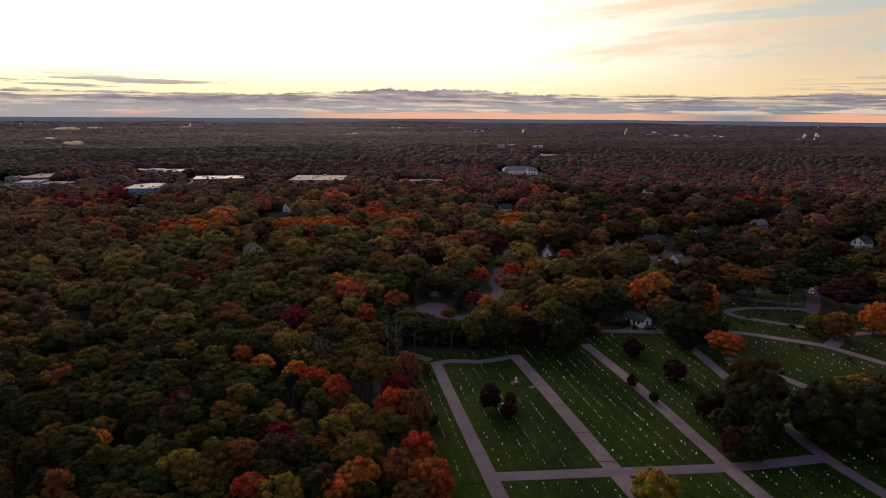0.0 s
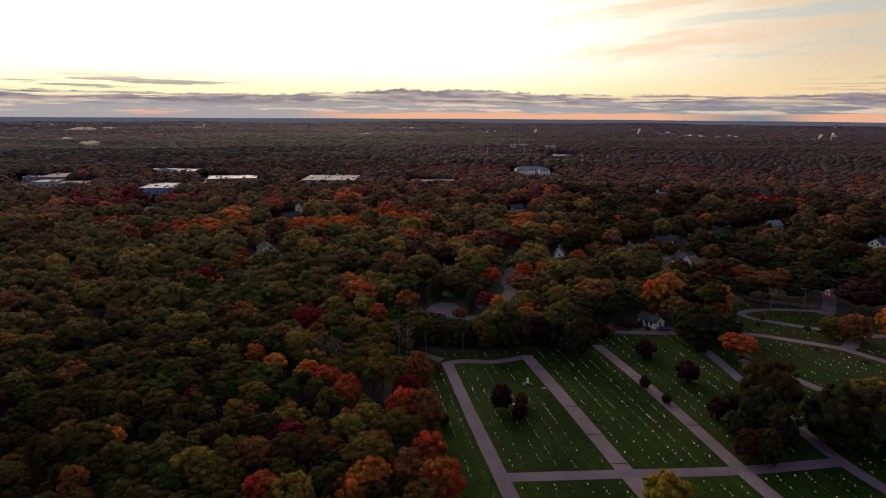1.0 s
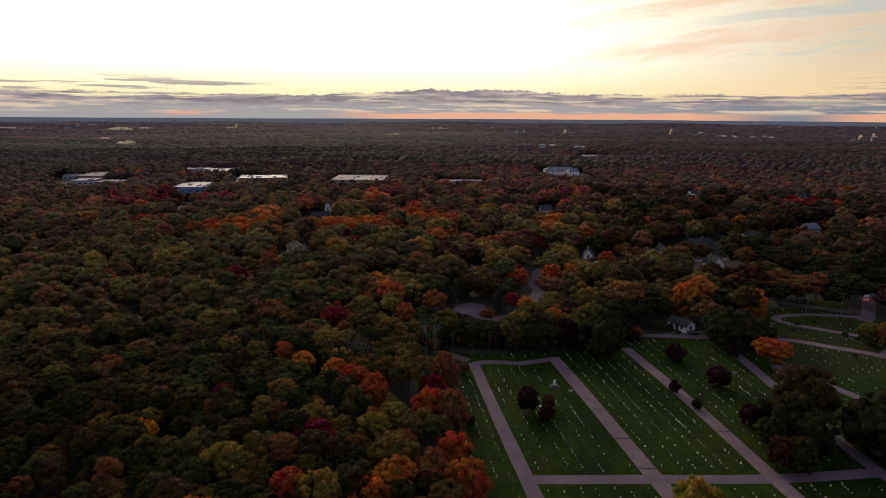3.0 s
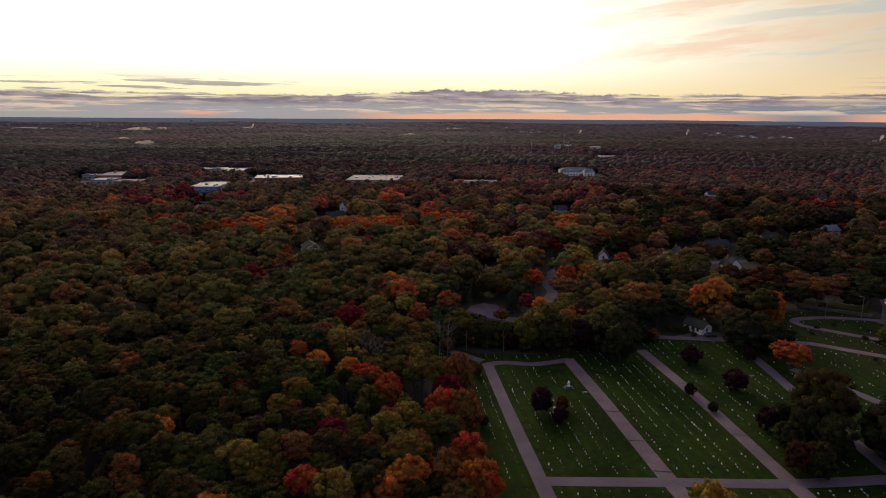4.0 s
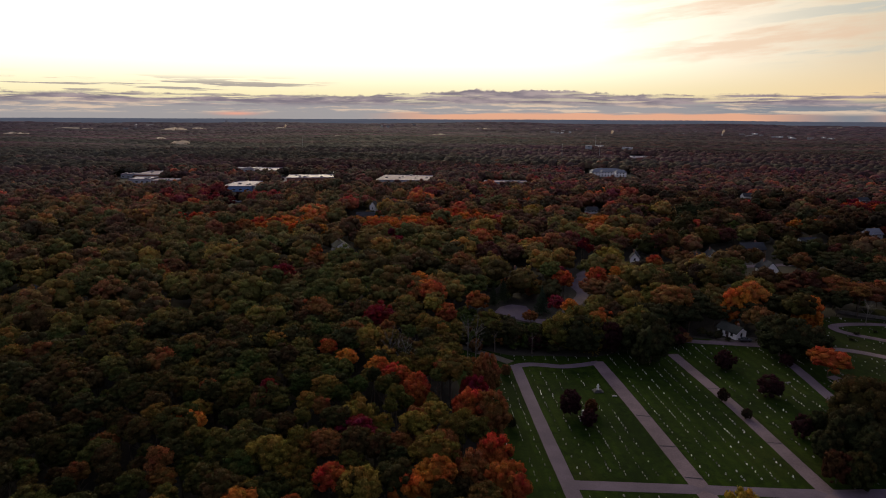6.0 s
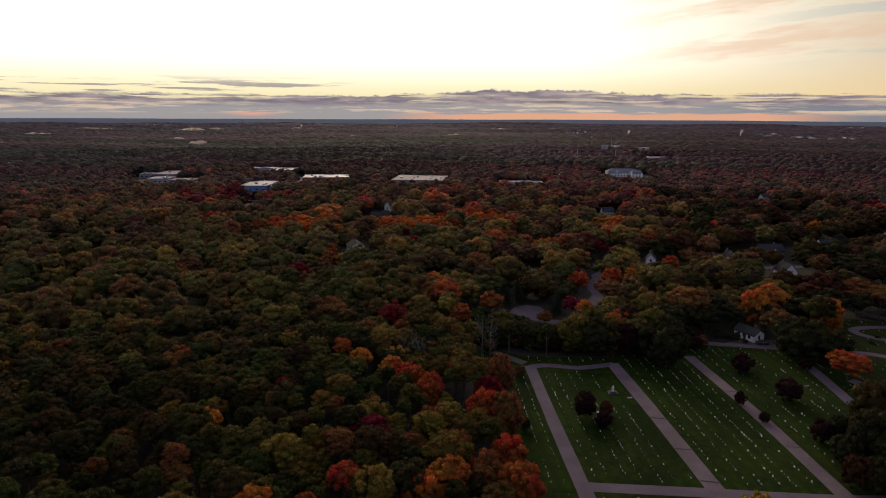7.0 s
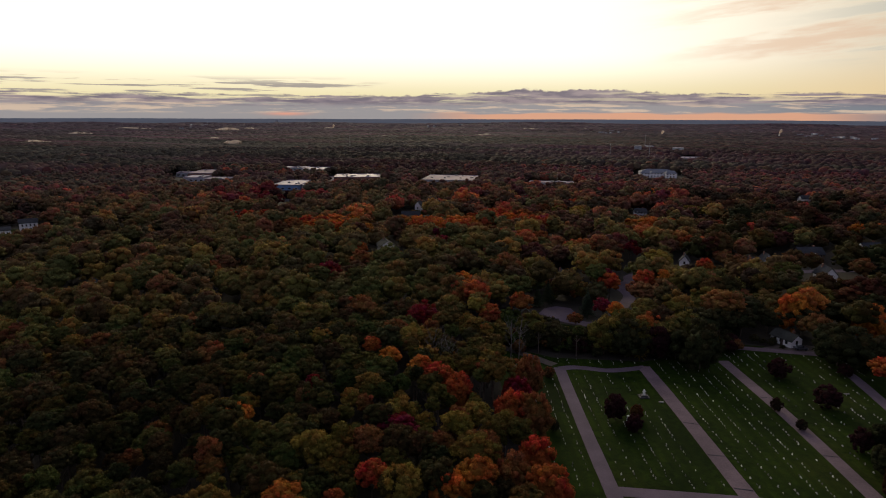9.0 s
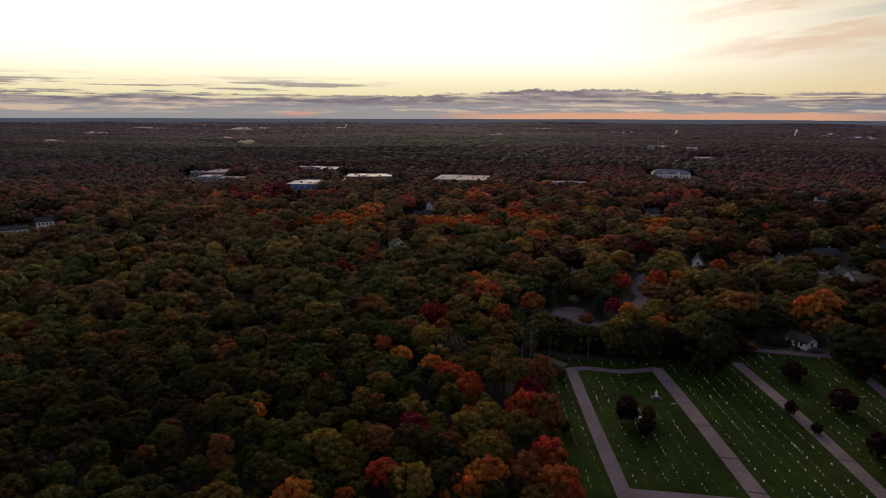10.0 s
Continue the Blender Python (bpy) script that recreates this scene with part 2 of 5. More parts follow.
def lawn_material():
    """Mown grass: green with worn olive patches, faint mower lanes and fallen leaves."""
    m, t, b = material("mown_grass", 0.95)
    p = spot(t)
    n1, n2, n3 = noise_of(t, p, 0.05, 4.0), noise_of(t, p, 0.45, 6.0, 0.75), noise_of(t, p, 3.0, 4.0, 0.75)
    c = mix(t, (n1 * 0.45 + n2 * 0.55).step(0.40, 0.60), (0.006, 0.015, 0.0018), (0.023, 0.044, 0.0040))
    sx = t.nodes.new("ShaderNodeSeparateXYZ")
    t.links.new(p, sx.inputs[0])
    lane = (Ex(t, sx.outputs[0]) * 0.976 + Ex(t, sx.outputs[1]) * 0.217) * 1.95
    c = mix(t, (lane.op("SINE").step(-0.4, 0.9)) * n2.step(0.25, 0.6) * 0.75, c, (0.011, 0.022, 0.0022))
    c = mix(t, n3.step(0.58, 0.70) * n1.step(0.40, 0.6) * 0.6, c, (0.10, 0.060, 0.014))
    broad = noise_of(t, p, 0.022, 3.0)
    dry = Ex(t, sx.outputs[0]) * 0.0045 + Ex(t, sx.outputs[1]) * 0.0030 + (broad - 0.5) * 1.6
    c = mix(t, dry.step(0.90, 1.6) * 0.6, c, (0.028, 0.026, 0.010))
    c = mix(t, broad.step(0.54, 0.66) * n2.step(0.3, 0.6) * 0.3, c, (0.036, 0.034, 0.008))
    t.links.new(c, b.inputs["Base Color"])
    b.inputs["Specular IOR Level"].default_value = 0.05
    relief(t, b, n3, 0.4, 0.08)
    return m


GRASS = lawn_material()


# ---- mesh helpers ----
def mesh_from(name, verts, faces, mats, smooth=False, face_mat=None):
    me = bpy.data.meshes.new(name)
    me.from_pydata([tuple(v) for v in verts], [], [tuple(f) for f in faces])
    for m in (mats if isinstance(mats, (list, tuple)) else [mats]):
        me.materials.append(m)
    if face_mat is not None:
        me.polygons.foreach_set("material_index", face_mat)
    if smooth:
        me.polygons.foreach_set("use_smooth", [True] * len(me.polygons))
    me.update()
    return me


def part(name, bm, mat, parent=None, label=""):
    """Links a bmesh (or a finished mesh) as one mesh object under a thing."""
    if isinstance(bm, bmesh.types.BMesh):
        me = bpy.data.meshes.new(name)
        bm.to_mesh(me)
        bm.free()
        me.materials.append(mat)
    else:
        me = bm
    ob = new(name, me)
    if parent is not None:
        ob.parent = parent
    if label:
        ob["label"] = label
    return ob


def box(bm, x0, x1, y0, y1, z0, z1, bevel=0.0):
    r = bmesh.ops.create_cube(bm, size=1.0, matrix=Matrix.Translation(((x0 + x1) / 2, (y0 + y1) / 2, (z0 + z1) / 2))
                              @ Matrix.Diagonal((x1 - x0, y1 - y0, z1 - z0, 1)))
    if bevel:
        es = list({e for v in r["verts"] for e in v.link_edges})
        bmesh.ops.bevel(bm, geom=es, offset=bevel, segments=1, affect="EDGES")
    return bm


def boxed(*a, bevel=0.0):
    return box(bmesh.new(), *a, bevel=bevel)


def cone(bm, r0, r1, p0, p1, n=8):
    d = Vector(p1) - Vector(p0)
    m = Matrix.Translation((Vector(p0) + Vector(p1)) / 2) @ d.to_track_quat("Z", "Y").to_matrix().to_4x4()
    bmesh.ops.create_cone(bm, cap_ends=True, segments=n, radius1=r0, radius2=r1, depth=d.length, matrix=m)
    return bm


def empty(name, x, y, z, turn=0.0):
    ob = new(name)
    ob.empty_display_size = 0.5
    ob.matrix_basis = pose(x, y, z, 0, 0, turn)
    return ob


# ---- the ground: level near by, raised far off so its rim meets the camera's horizon ----
def rise(x, y):
    d = np.hypot(x, y)
    a = np.degrees(np.arctan2(x, y))
    s = np.clip((d - 2300.0) / 2300.0, 0, 1)
    wave = 1.6 * np.sin(a * 0.11 + 0.6) + 0.7 * np.sin(a * 0.47 + 1.0)
    return s * s * (3 - 2 * s) * (42.0 + wave)


def build_ground():
    rings = np.concatenate([[0.0], np.geomspace(30, 4850, 60)])
    na = 220
    vs = [(0, 0, 0)]
    for d in rings[1:]:
        an = np.arange(na) * 2 * np.pi / na
        x, y = d * np.sin(an), d * np.cos(an)
        vs += list(zip(x, y, rise(x, y)))
    fs = [(0, 1 + (i + 1) % na, 1 + i) for i in range(na)]
    for r in range(len(rings) - 2):
        o = 1 + r * na
        fs += [(o + i, o + (i + 1) % na, o + na + (i + 1) % na, o + na + i) for i in range(na)]
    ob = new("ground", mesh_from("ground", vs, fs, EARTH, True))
    tagged(ob, "dark leaf-littered ground under the woods, raised far off to meet the horizon", "ground", kind="structure")


build_ground()


# ---- the plan ----
LANES = {}


def lane(name, half, points, surface_of):
    LANES[name] = (half, points, surface_of)


lane("west_lane", 1.75, [(-1.9, 191.5), (4.6, 158), (11.3, 125.4), (15.0, 108), (19, 92)], ASPHALT)
lane("north_lane", 1.5, [(-1.9, 190.6), (2.5, 192.6), (7.5, 192.8), (12.9, 192.4), (18.7, 194.3), (25.6, 197.8)], ASPHALT)
lane("middle_lane", 2.1, [(25.0, 198.3), (32.0, 167.4), (40.2, 128.6), (42.8, 117), (48, 92)], PALE_ROAD)
lane("cross_lane", 1.75, [(11.3, 125.4), (39.9, 127.7), (67.3, 129.9), (92.2, 134.2)], ASPHALT)
lane("long_lane", 1.9, [(51.5, 209), (60.3, 169.7), (67.3, 129.9), (70.0, 117), (75, 92)], PALE_ROAD)
lane("east_lane", 1.75, [(88.2, 207), (89.0, 200), (89.8, 180), (91.2, 154), (92.6, 135.5), (96.5, 120.4), (104, 96)], ASPHALT)
lane("gate_road", 1.8, [(54, 223.3), (68.6, 222.7), (98.4, 222.0), (113.5, 221.7), (125.2, 215.8), (136.9, 209.2), (142.4, 201.7), (150, 190), (162, 172)], PALE_ROAD)
lane("loop_road", 1.7, [(158, 250.6), (150, 252.6), (138, 253.4), (127.9, 252), (121.5, 249.2), (119.8, 245.5), (122.5, 240.6), (134.2, 233.1), (147.6, 225.4), (153, 221.5), (164, 222.6), (185, 226)], PALE_ROAD)
lane("link_road", 2.4, [(139.5, 208.5), (145, 214), (151.5, 221.5)], PALE_ROAD)
lane("short_lane", 1.8, [(97, 197), (101.7, 189.3), (106.8, 181.7), (110.4, 175.1), (116, 165)], ASPHALT)
lane("street", 2.6, [(154, 246.5), (160, 254), (170.5, 271.5), (177, 284), (192, 297)], ASPHALT)
lane("dirt_track", 1.7, [(-3.5, 193.2), (-11.9, 199.2), (-19, 203.7), (-30, 211)], DIRT)
lane("side_street", 2.7, [(-9, 249), (-4, 243), (3, 238.5), (9, 237.5), (15, 241), (17, 247), (22, 262), (27, 280), (24.5, 296), (29, 308), (30, 317), (38, 325), (60, 332), (110, 345), (145, 356), (185, 372)], ASPHALT)


def spline(pts, n=6):
    """A smooth line through the points."""
    p = [Vector((*q, 0)) for q in pts]
    p = [2 * p[0] - p[1]] + p + [2 * p[-1] - p[-2]]
    out = []
    for i in range(1, len(p) - 2):
        for k in range(n):
            t = k / n
            out.append(0.5 * ((2 * p[i]) + (p[i + 1] - p[i - 1]) * t + (2 * p[i - 1] - 5 * p[i] + 4 * p[i + 1] - p[i + 2]) * t * t
                              + (3 * p[i] - p[i - 1] - 3 * p[i + 1] + p[i + 2]) * t ** 3))
    return out + [p[-2]]


ROAD_LINES, ROAD_OBJECTS = {}, {}
for i, (name, (half, pts, mat)) in enumerate(LANES.items()):
    line = spline(pts)
    vs, fs = [], []
    z = 0.05 + 0.006 * i
    for k, p in enumerate(line):
        d = (line[min(k + 1, len(line) - 1)] - line[max(k - 1, 0)]).normalized()
        side = Vector((d.y, -d.x, 0))
        w = half + 0.12 * noise.noise(p * 0.3)
        for off, h in ((-w - 0.1, -0.06), (-w, z), (0, z + 0.03), (w, z), (w + 0.1, -0.06)):
            q = p + side * off
            vs.append((q.x, q.y, h))
    for k in range(len(line) - 1):
        for j in range(4):
            fs.append((5 * k + j, 5 * k + j + 1, 5 * k + j + 6, 5 * k + j + 5))
    ob = new("dirt_track" if mat is DIRT else "road", mesh_from(name, vs, fs, mat))
    tagged(ob, {"worn_asphalt": "grey worn asphalt lane with crumbled edges", "pale_cracked_asphalt": "pale cracked asphalt cemetery lane through the lawn",
                "dirt_track": "narrow brown dirt track along the wood"}[mat.name], "road", kind="structure")
    ROAD_LINES[name] = (half, np.array([(p.x, p.y) for p in line]))
    ROAD_OBJECTS[name] = ob.name

# transverse cracks and patches in the pale lanes
for x, y, turn, w, ln in ((33.4, 161, 8, 0.22, 3.9), (36.6, 145.5, 14, 0.20, 3.9), (39.5, 132, 10, 0.25, 3.9), (57.6, 182, 14, 0.2, 3.3), (63.6, 151, 10, 0.18, 3.5)):
    ob = part("crack", boxed(-ln / 2, ln / 2, -w / 2, w / 2, -0.02, 0.004), SHINGLE, bpy.data.objects[ROAD_OBJECTS["middle_lane" if x < 45 else "long_lane"]])
    ob.matrix_basis = pose(x, y, 0.14, 0, 0, -90 + 78 + turn)

CEMETERY = [(-26, 208), (-4, 199.5), (25, 202.5), (36, 209), (54, 226.5), (100, 226), (113, 240), (116, 254), (126, 262), (152, 256), (160, 248), (195, 236), (215, 180), (215, 80), (-4, 80), (-3, 110), (-7.5, 133), (-14, 155), (-22, 187)]
LOTS = {  # paved yards: corner points
    "shed_yard": [(67, 224.2), (94, 224.2), (91, 229), (84, 231), (72, 228)],
    "close_circle": [(-12, 246), (-10, 254), (-5, 258.5), (1, 257), (3.5, 250), (2, 243), (-4, 241.5)],
    "west_park": [(-310, 576), (-243, 526), (-202, 540), (-256, 598)],
    "north_park": [(-356, 765), (-202, 657), (-184, 684), (-297, 792)],
    "middle_park": [(-92, 690), (-60, 684), (10, 690), (60, 700), (60, 718), (-55, 722), (-92, 716)],
    "school_park": [(62, 800), (150, 806), (146, 846), (66, 840)],
    "far_west_park": [(-477, 670), (-396, 594), (-364, 630), (-423, 698)],
}
LAWNS = {
    "ranch_lawn": [(-405, 318), (-340, 300), (-322, 338), (-372, 368), (-400, 350)],
    "close_lawn": [(-2, 230), (16, 226), (22, 238), (14, 236), (4, 233)],
    "close_garden": [(-13, 215), (15, 213), (20, 232), (8, 232.5), (-4, 236), (-14, 240)],
    "street_lawn": [(142, 259), (155, 259), (161, 270), (148, 276), (140, 270)],
}


def slab(name, pts, z, mat):
    bm = bmesh.new()
    f = bm.faces.new([bm.verts.new((x, y, z)) for x, y in pts])
    f.normal_update()
    if f.normal.z < 0:
        f.normal_flip()
    r = bmesh.ops.extrude_face_region(bm, geom=[f])
    for v in r["geom"]:
        if isinstance(v, bmesh.types.BMVert):
            v.co.z -= z + 0.1
    bmesh.ops.recalc_face_normals(bm, faces=bm.faces)
    bmesh.ops.triangulate(bm, faces=bm.faces)
    return part(name, bm, mat)


tagged(slab("lawn", CEMETERY, 0.03, GRASS), "mown green cemetery lawn strewn with fallen leaves", "lawn", kind="structure")
for pts in LAWNS.values():
    tagged(slab("lawn", pts, 0.035, GRASS), "small mown green lawn between the trees", "lawn", kind="structure")
# the shed's driveway borrows the dirt material so the lane's edge stands out
for place, pts in LOTS.items():
    tagged(slab("pavement", pts, 0.04, DIRT if place == "shed_yard" else ASPHALT), "driveway yard before the shed in the dirt track's brown" if place == "shed_yard" else "grey asphalt yard beside the buildings", "pavement", kind="structure")


def inside(poly, x, y):
    r = np.zeros(np.shape(x), bool)
    px, py = np.array(poly).T
    j = len(poly) - 1
    for i in range(len(poly)):
        cross = ((py[i] > y) != (py[j] > y)) & (x < (px[j] - px[i]) * (y - py[i]) / (py[j] - py[i] + 1e-12) + px[i])
        r ^= cross
        j = i
    return r


def near_line(line, x, y, r):
    """Whether the points lie within r of the line."""
    out = np.zeros(np.shape(x), bool)
    for p, q in zip(line[:-1], line[1:]):
        d = q - p
        t = np.clip(((x - p[0]) * d[0] + (y - p[1]) * d[1]) / (d @ d + 1e-9), 0, 1)
        out |= np.hypot(x - p[0] - t * d[0], y - p[1] - t * d[1]) < r
    return out


# ---- houses: x, y, turn, width, depth, wall height, roof height, walls, roof, yard (gap kept open towards the camera) ----
HOUSES = []


def plan_house(*row):
    HOUSES.append(row)


plan_house(-105.6, 337, 118, 10.5, 9.0, 6.4, 3.0, SIDING, DARK_SHINGLE, 44, "white two-storey gabled house among the trees")
# a half-hidden house, shrunk to fit the camera's view of its gable
plan_house(-4.0, 297, 92, 6, 3.8, 4.2, 2.6, SIDING, SHINGLE, 30, "small white gabled outbuilding by the side street")
plan_house(90, 343, 12, 12, 8, 4.8, 2.8, GREY_SIDING, SHINGLE, 38, "grey-blue house with a long dark shingled roof")
plan_house(103, 352, 95, 7, 6, 5.0, 3.2, GREY_SIDING, SHINGLE, 38, "grey gabled house beside a long-roofed one")
plan_house(59.6, 340, 80, 7, 5, 4.8, 3.2, SIDING, SHINGLE, 34, "white gabled house half hidden by orange trees")
plan_house(120, 318, 100, 8.5, 7, 6.4, 3.8, SIDING, SHINGLE, 34, "tall pale gabled house with a steep dark roof")
plan_house(144, 297, 5, 20, 9, 3.2, 2.6, BROWN_SIDING, SHINGLE, 16, "long low brown house near the cemetery wall")
plan_house(229, 440, 20, 10, 8, 4.6, 3.2, GREY_SIDING, BLUE_SHINGLE, 67, "blue-grey house with steep gables")
plan_house(263, 378, 30, 10, 8, 4.6, 3.0, SIDING, SHINGLE, 62, "pale house among dark trees")
plan_house(-127, 500, 85, 7, 5, 6.4, 3.2, SIDING, SHINGLE, 30, "white narrow gabled house in a gap of the wood")
plan_house(-124, 462, 15, 14, 8, 4.0, 2.6, BROWN_SIDING, SHINGLE, 48, "dark long-roofed house in a gap of the wood")
plan_house(-17.3, 234, 110, 7, 6, 3.8, 3.0, BROWN_SIDING, DARK_SHINGLE, 9, "brown gabled house behind the cemetery trees")
plan_house(-7.0, 228, 10, 7, 5, 2.8, 1.4, SIDING, DARK_SHINGLE, 12, "low white outbuilding behind the cemetery trees")
plan_house(53, 515, 10, 9, 8, 4.6, 2.8, GREY_SIDING, SHINGLE, 70, "grey house seen over the orange trees")
plan_house(-380, 333, 49, 22, 9, 3.8, 1.8, SIDING, SHINGLE, 84, "long white single-storey house on a lawn")
plan_house(-374, 357, 46, 11, 9, 6.0, 2.2, SIDING, SHINGLE, 88, "white two-storey house with dark windows")
plan_house(-214, 235, 130, 6, 5, 3.6, 2.0, GREY_SIDING, SHINGLE, 34, "small grey house deep in the wood")
plan_house(131, 375, 15, 14, 9, 5.0, 3.2, BROWN_SIDING, SHINGLE, 30, "brown house on the side street")
plan_house(170, 395, 20, 12, 9, 5.4, 3.2, SIDING, SHINGLE, 34, "white house on the side street")
plan_house(310, 620, 25, 12, 8, 4.6, 3.0, SIDING, SHINGLE, 94, "far pale house among the trees")
plan_house(215, 640, 10, 10, 8, 4.4, 2.8, SIDING, SHINGLE, 91, "far grey house among the trees")


def windows_on(parent, wall_len, wall_y, z_rows, sign, along, pitch=2.4):
    """Framed panes along one wall; along: 'x' for the long walls, 'y' for the gable walls."""
    n = max(1, int((wall_len - 1.2) / pitch))
    for z in z_rows:
        for i in range(n):
            c = (i - (n - 1) / 2) * (wall_len - 1.6) / max(n, 1)
            for name, hw, hh, out, mat in (("window_frame", 0.58, 0.82, 0.05, TRIM), ("pane", 0.47, 0.70, 0.08, GLASS)):
                a, b = sorted((wall_y - sign * 0.04, wall_y + sign * out))
                bm = boxed(c - hw, c + hw, a, b, z - hh, z + hh) if along == "x" else boxed(a, b, c - hw, c + hw, z - hh, z + hh)
                if name == "window_frame":
                    win = part("window", bm, mat, parent)
                else:
                    part("pane", bm, mat, win)


def gable_house(x, y, turn, w, d, h, rh, wall, roof, label, kind="house"):
    hs = empty("house" if kind == "house" else kind, x, y, 0, turn)
    bm = bmesh.new()
    a, b = w / 2, d / 2
    lo = [bm.verts.new((sx * a, sy * b, 0)) for sx, sy in ((-1, -1), (1, -1), (1, 1), (-1, 1))]
    hi = [bm.verts.new((sx * a, sy * b, h)) for sx, sy in ((-1, -1), (1, -1), (1, 1), (-1, 1))]
    r0, r1 = bm.verts.new((-a, 0, h + rh - 0.1)), bm.verts.new((a, 0, h + rh - 0.1))
    for i in range(4):
        bm.faces.new((lo[i], lo[(i + 1) % 4], hi[(i + 1) % 4], hi[i]))
    bm.faces.new((hi[1], hi[2], r1)), bm.faces.new((hi[3], hi[0], r0))
    part("wall", bm, wall, hs)
    # two roof slopes with eaves
    for s in (-1, 1):
        bm = bmesh.new()
        ov, th = 0.45, 0.22
        sl = rh / b
        pts = [(-a - ov, s * (b + ov), h - ov * sl), (a + ov, s * (b + ov), h - ov * sl), (a + ov, 0, h + rh), (-a - ov, 0, h + rh)]
        v0 = [bm.verts.new(p) for p in pts]
        v1 = [bm.verts.new((p[0], p[1], p[2] + th)) for p in pts]
        bm.faces.new(v0), bm.faces.new(v1)
        for i in range(4):
            bm.faces.new((v0[i], v0[(i + 1) % 4], v1[(i + 1) % 4], v1[i]))
        bmesh.ops.recalc_face_normals(bm, faces=bm.faces)
        part("roof", bm, roof, hs)
    part("chimney", boxed(a * 0.4, a * 0.4 + 0.7, 0.4, 1.1, h, h + rh + 0.9), BRICK_WALL, hs)
    rows = [1.7] if h < 4.6 else [1.7, 4.3]
    for s in (-1, 1):
        windows_on(hs, w, s * b, rows, s, "x")
        windows_on(hs, d, s * a, rows, s, "y")
    dr = part("door", boxed(a * 0.1 - 0.5, a * 0.1 + 0.5, -b - 0.09, -b + 0.05, 0, 2.1), DOOR, hs)
    part("handle", boxed(a * 0.1 + 0.32, a * 0.1 + 0.42, -b - 0.16, -b - 0.07, 0.95, 1.05), STEEL, dr)
    tagged(hs, label, "house" if kind == "house" else kind)
    return hs


for x, y, turn, w, d, h, rh, wall, roof, yard, label in HOUSES:
    gable_house(x, y, turn, w, d, h, rh, wall, roof, label)
gable_house(77.5, 231.5, -56, 8.4, 5.4, 2.6, 1.8, SIDING, DARK_SHINGLE, "small white gabled shed with a dark roof by the lane", "shed")

# ---- long low commercial buildings: x, y, turn, length, depth, height, wall, roof ----
HALLS = []


def plan_hall(*row):
    HALLS.append(row)


plan_hall(-476, 738, 12, 31, 54, 6.5, BRICK_WALL, ROOF_PINK, "brick hall with a pale flat roof")
plan_hall(-458, 687, 14, 24, 30, 5.0, PANEL_WALL, ROOF_WHITE, "small grey-clad hall with a pale roof")
plan_hall(-418, 671, 14, 28, 24, 5.5, BRICK_WALL, ROOF_PINK, "low brick hall with a gravel roof")
plan_hall(-508, 735, 14, 18, 16, 5.0, PANEL_WALL, ROOF_PINK, "small pale-roofed hall beside a brick one")
plan_hall(-401, 850, 10, 34, 24, 5.0, PANEL_WALL, ROOF_WHITE, "far grey-clad hall with a white roof")
plan_hall(-360, 830, 10, 36, 44, 5.5, PANEL_WALL, ROOF_WHITE, "grey-clad hall with a white roof")
plan_hall(-311, 645, 10, 29, 52, 5.6, BLUE_WALL, ROOF_WHITE, "blue-clad hall with a white roof")
plan_hall(-291, 643, 10, 9, 28, 5.0, PANEL_WALL, ROOF_WHITE, "pale annex beside the blue hall")
plan_hall(-266, 554, 12, 17, 22, 3.6, PANEL_WALL, ROOF_PINK, "low hall with a pinkish gravel roof")
plan_hall(-268, 742, 16, 56, 40, 5.5, BRICK_WALL, ROOF_WHITE, "long brick hall with a broad white roof")
plan_hall(-146, 744, 3, 66, 62, 5.5, PANEL_WALL, ROOF_PINK, "long grey hall with a broad pinkish gravel roof")
plan_hall(-26, 734, 4, 50, 20, 4.2, PANEL_WALL, ROOF_PINK, "low shop row with a gravel roof")
plan_hall(210, 1222, 2, 52, 47, 5.5, PANEL_WALL, ROOF_WHITE, "far hall with a white roof")
plan_hall(184, 1141, 2, 31, 36, 5.5, PANEL_WALL, ROOF_WHITE, "far hall with a pale roof")


def hall(x, y, turn, w, d, h, wall, roof, label):
    hb = empty("commercial_building", x, y, 0, turn)
    a, b = w / 2, d / 2
    part("wall", boxed(-a, a, -b, b, 0, h), wall, hb)
    part("roof", boxed(-a + 0.5, a - 0.5, -b + 0.5, b - 0.5, h - 0.3, h + 0.12), roof, hb)
    for s in (-1, 1):
        part("parapet", boxed(-a - 0.08, a + 0.08, s * b - 0.3, s * b + 0.3, h - 0.2, h + 0.55), ROOF_WHITE, hb)
        part("parapet", boxed(s * a - 0.3, s * a + 0.3, -b + 0.32, b - 0.32, h - 0.2, h + 0.55), ROOF_WHITE, hb)
    r = random.Random(int(x * 7 + y))
    for _ in range(max(3, int(w / 8))):
        u, v = r.uniform(-a + 3, a - 3), r.uniform(-b + 3, b - 3)
        s = r.uniform(0.9, 1.8)
        part("roof_unit", boxed(u - s, u + s, v - s * 0.7, v + s * 0.7, h + 0.1, h + r.uniform(1.1, 2.0), bevel=0.08), STEEL, hb)
    n = int(w / 6)
    for i in range(n):
        c = -a + (i + 0.5) * w / n
        win = part("window", boxed(c - 1.6, c + 1.6, -b - 0.06, -b + 0.05, 1.0, 2.9), TRIM, hb)
        part("pane", boxed(c - 1.45, c + 1.45, -b - 0.09, -b - 0.02, 1.15, 2.75), GLASS, win)
    part("loading_door", boxed(a - 0.03, a + 0.08, -2.2, 2.2, 0, 4.2), STEEL, hb)
    tagged(hb, label, "building")


for row in HALLS:
    hall(*row)


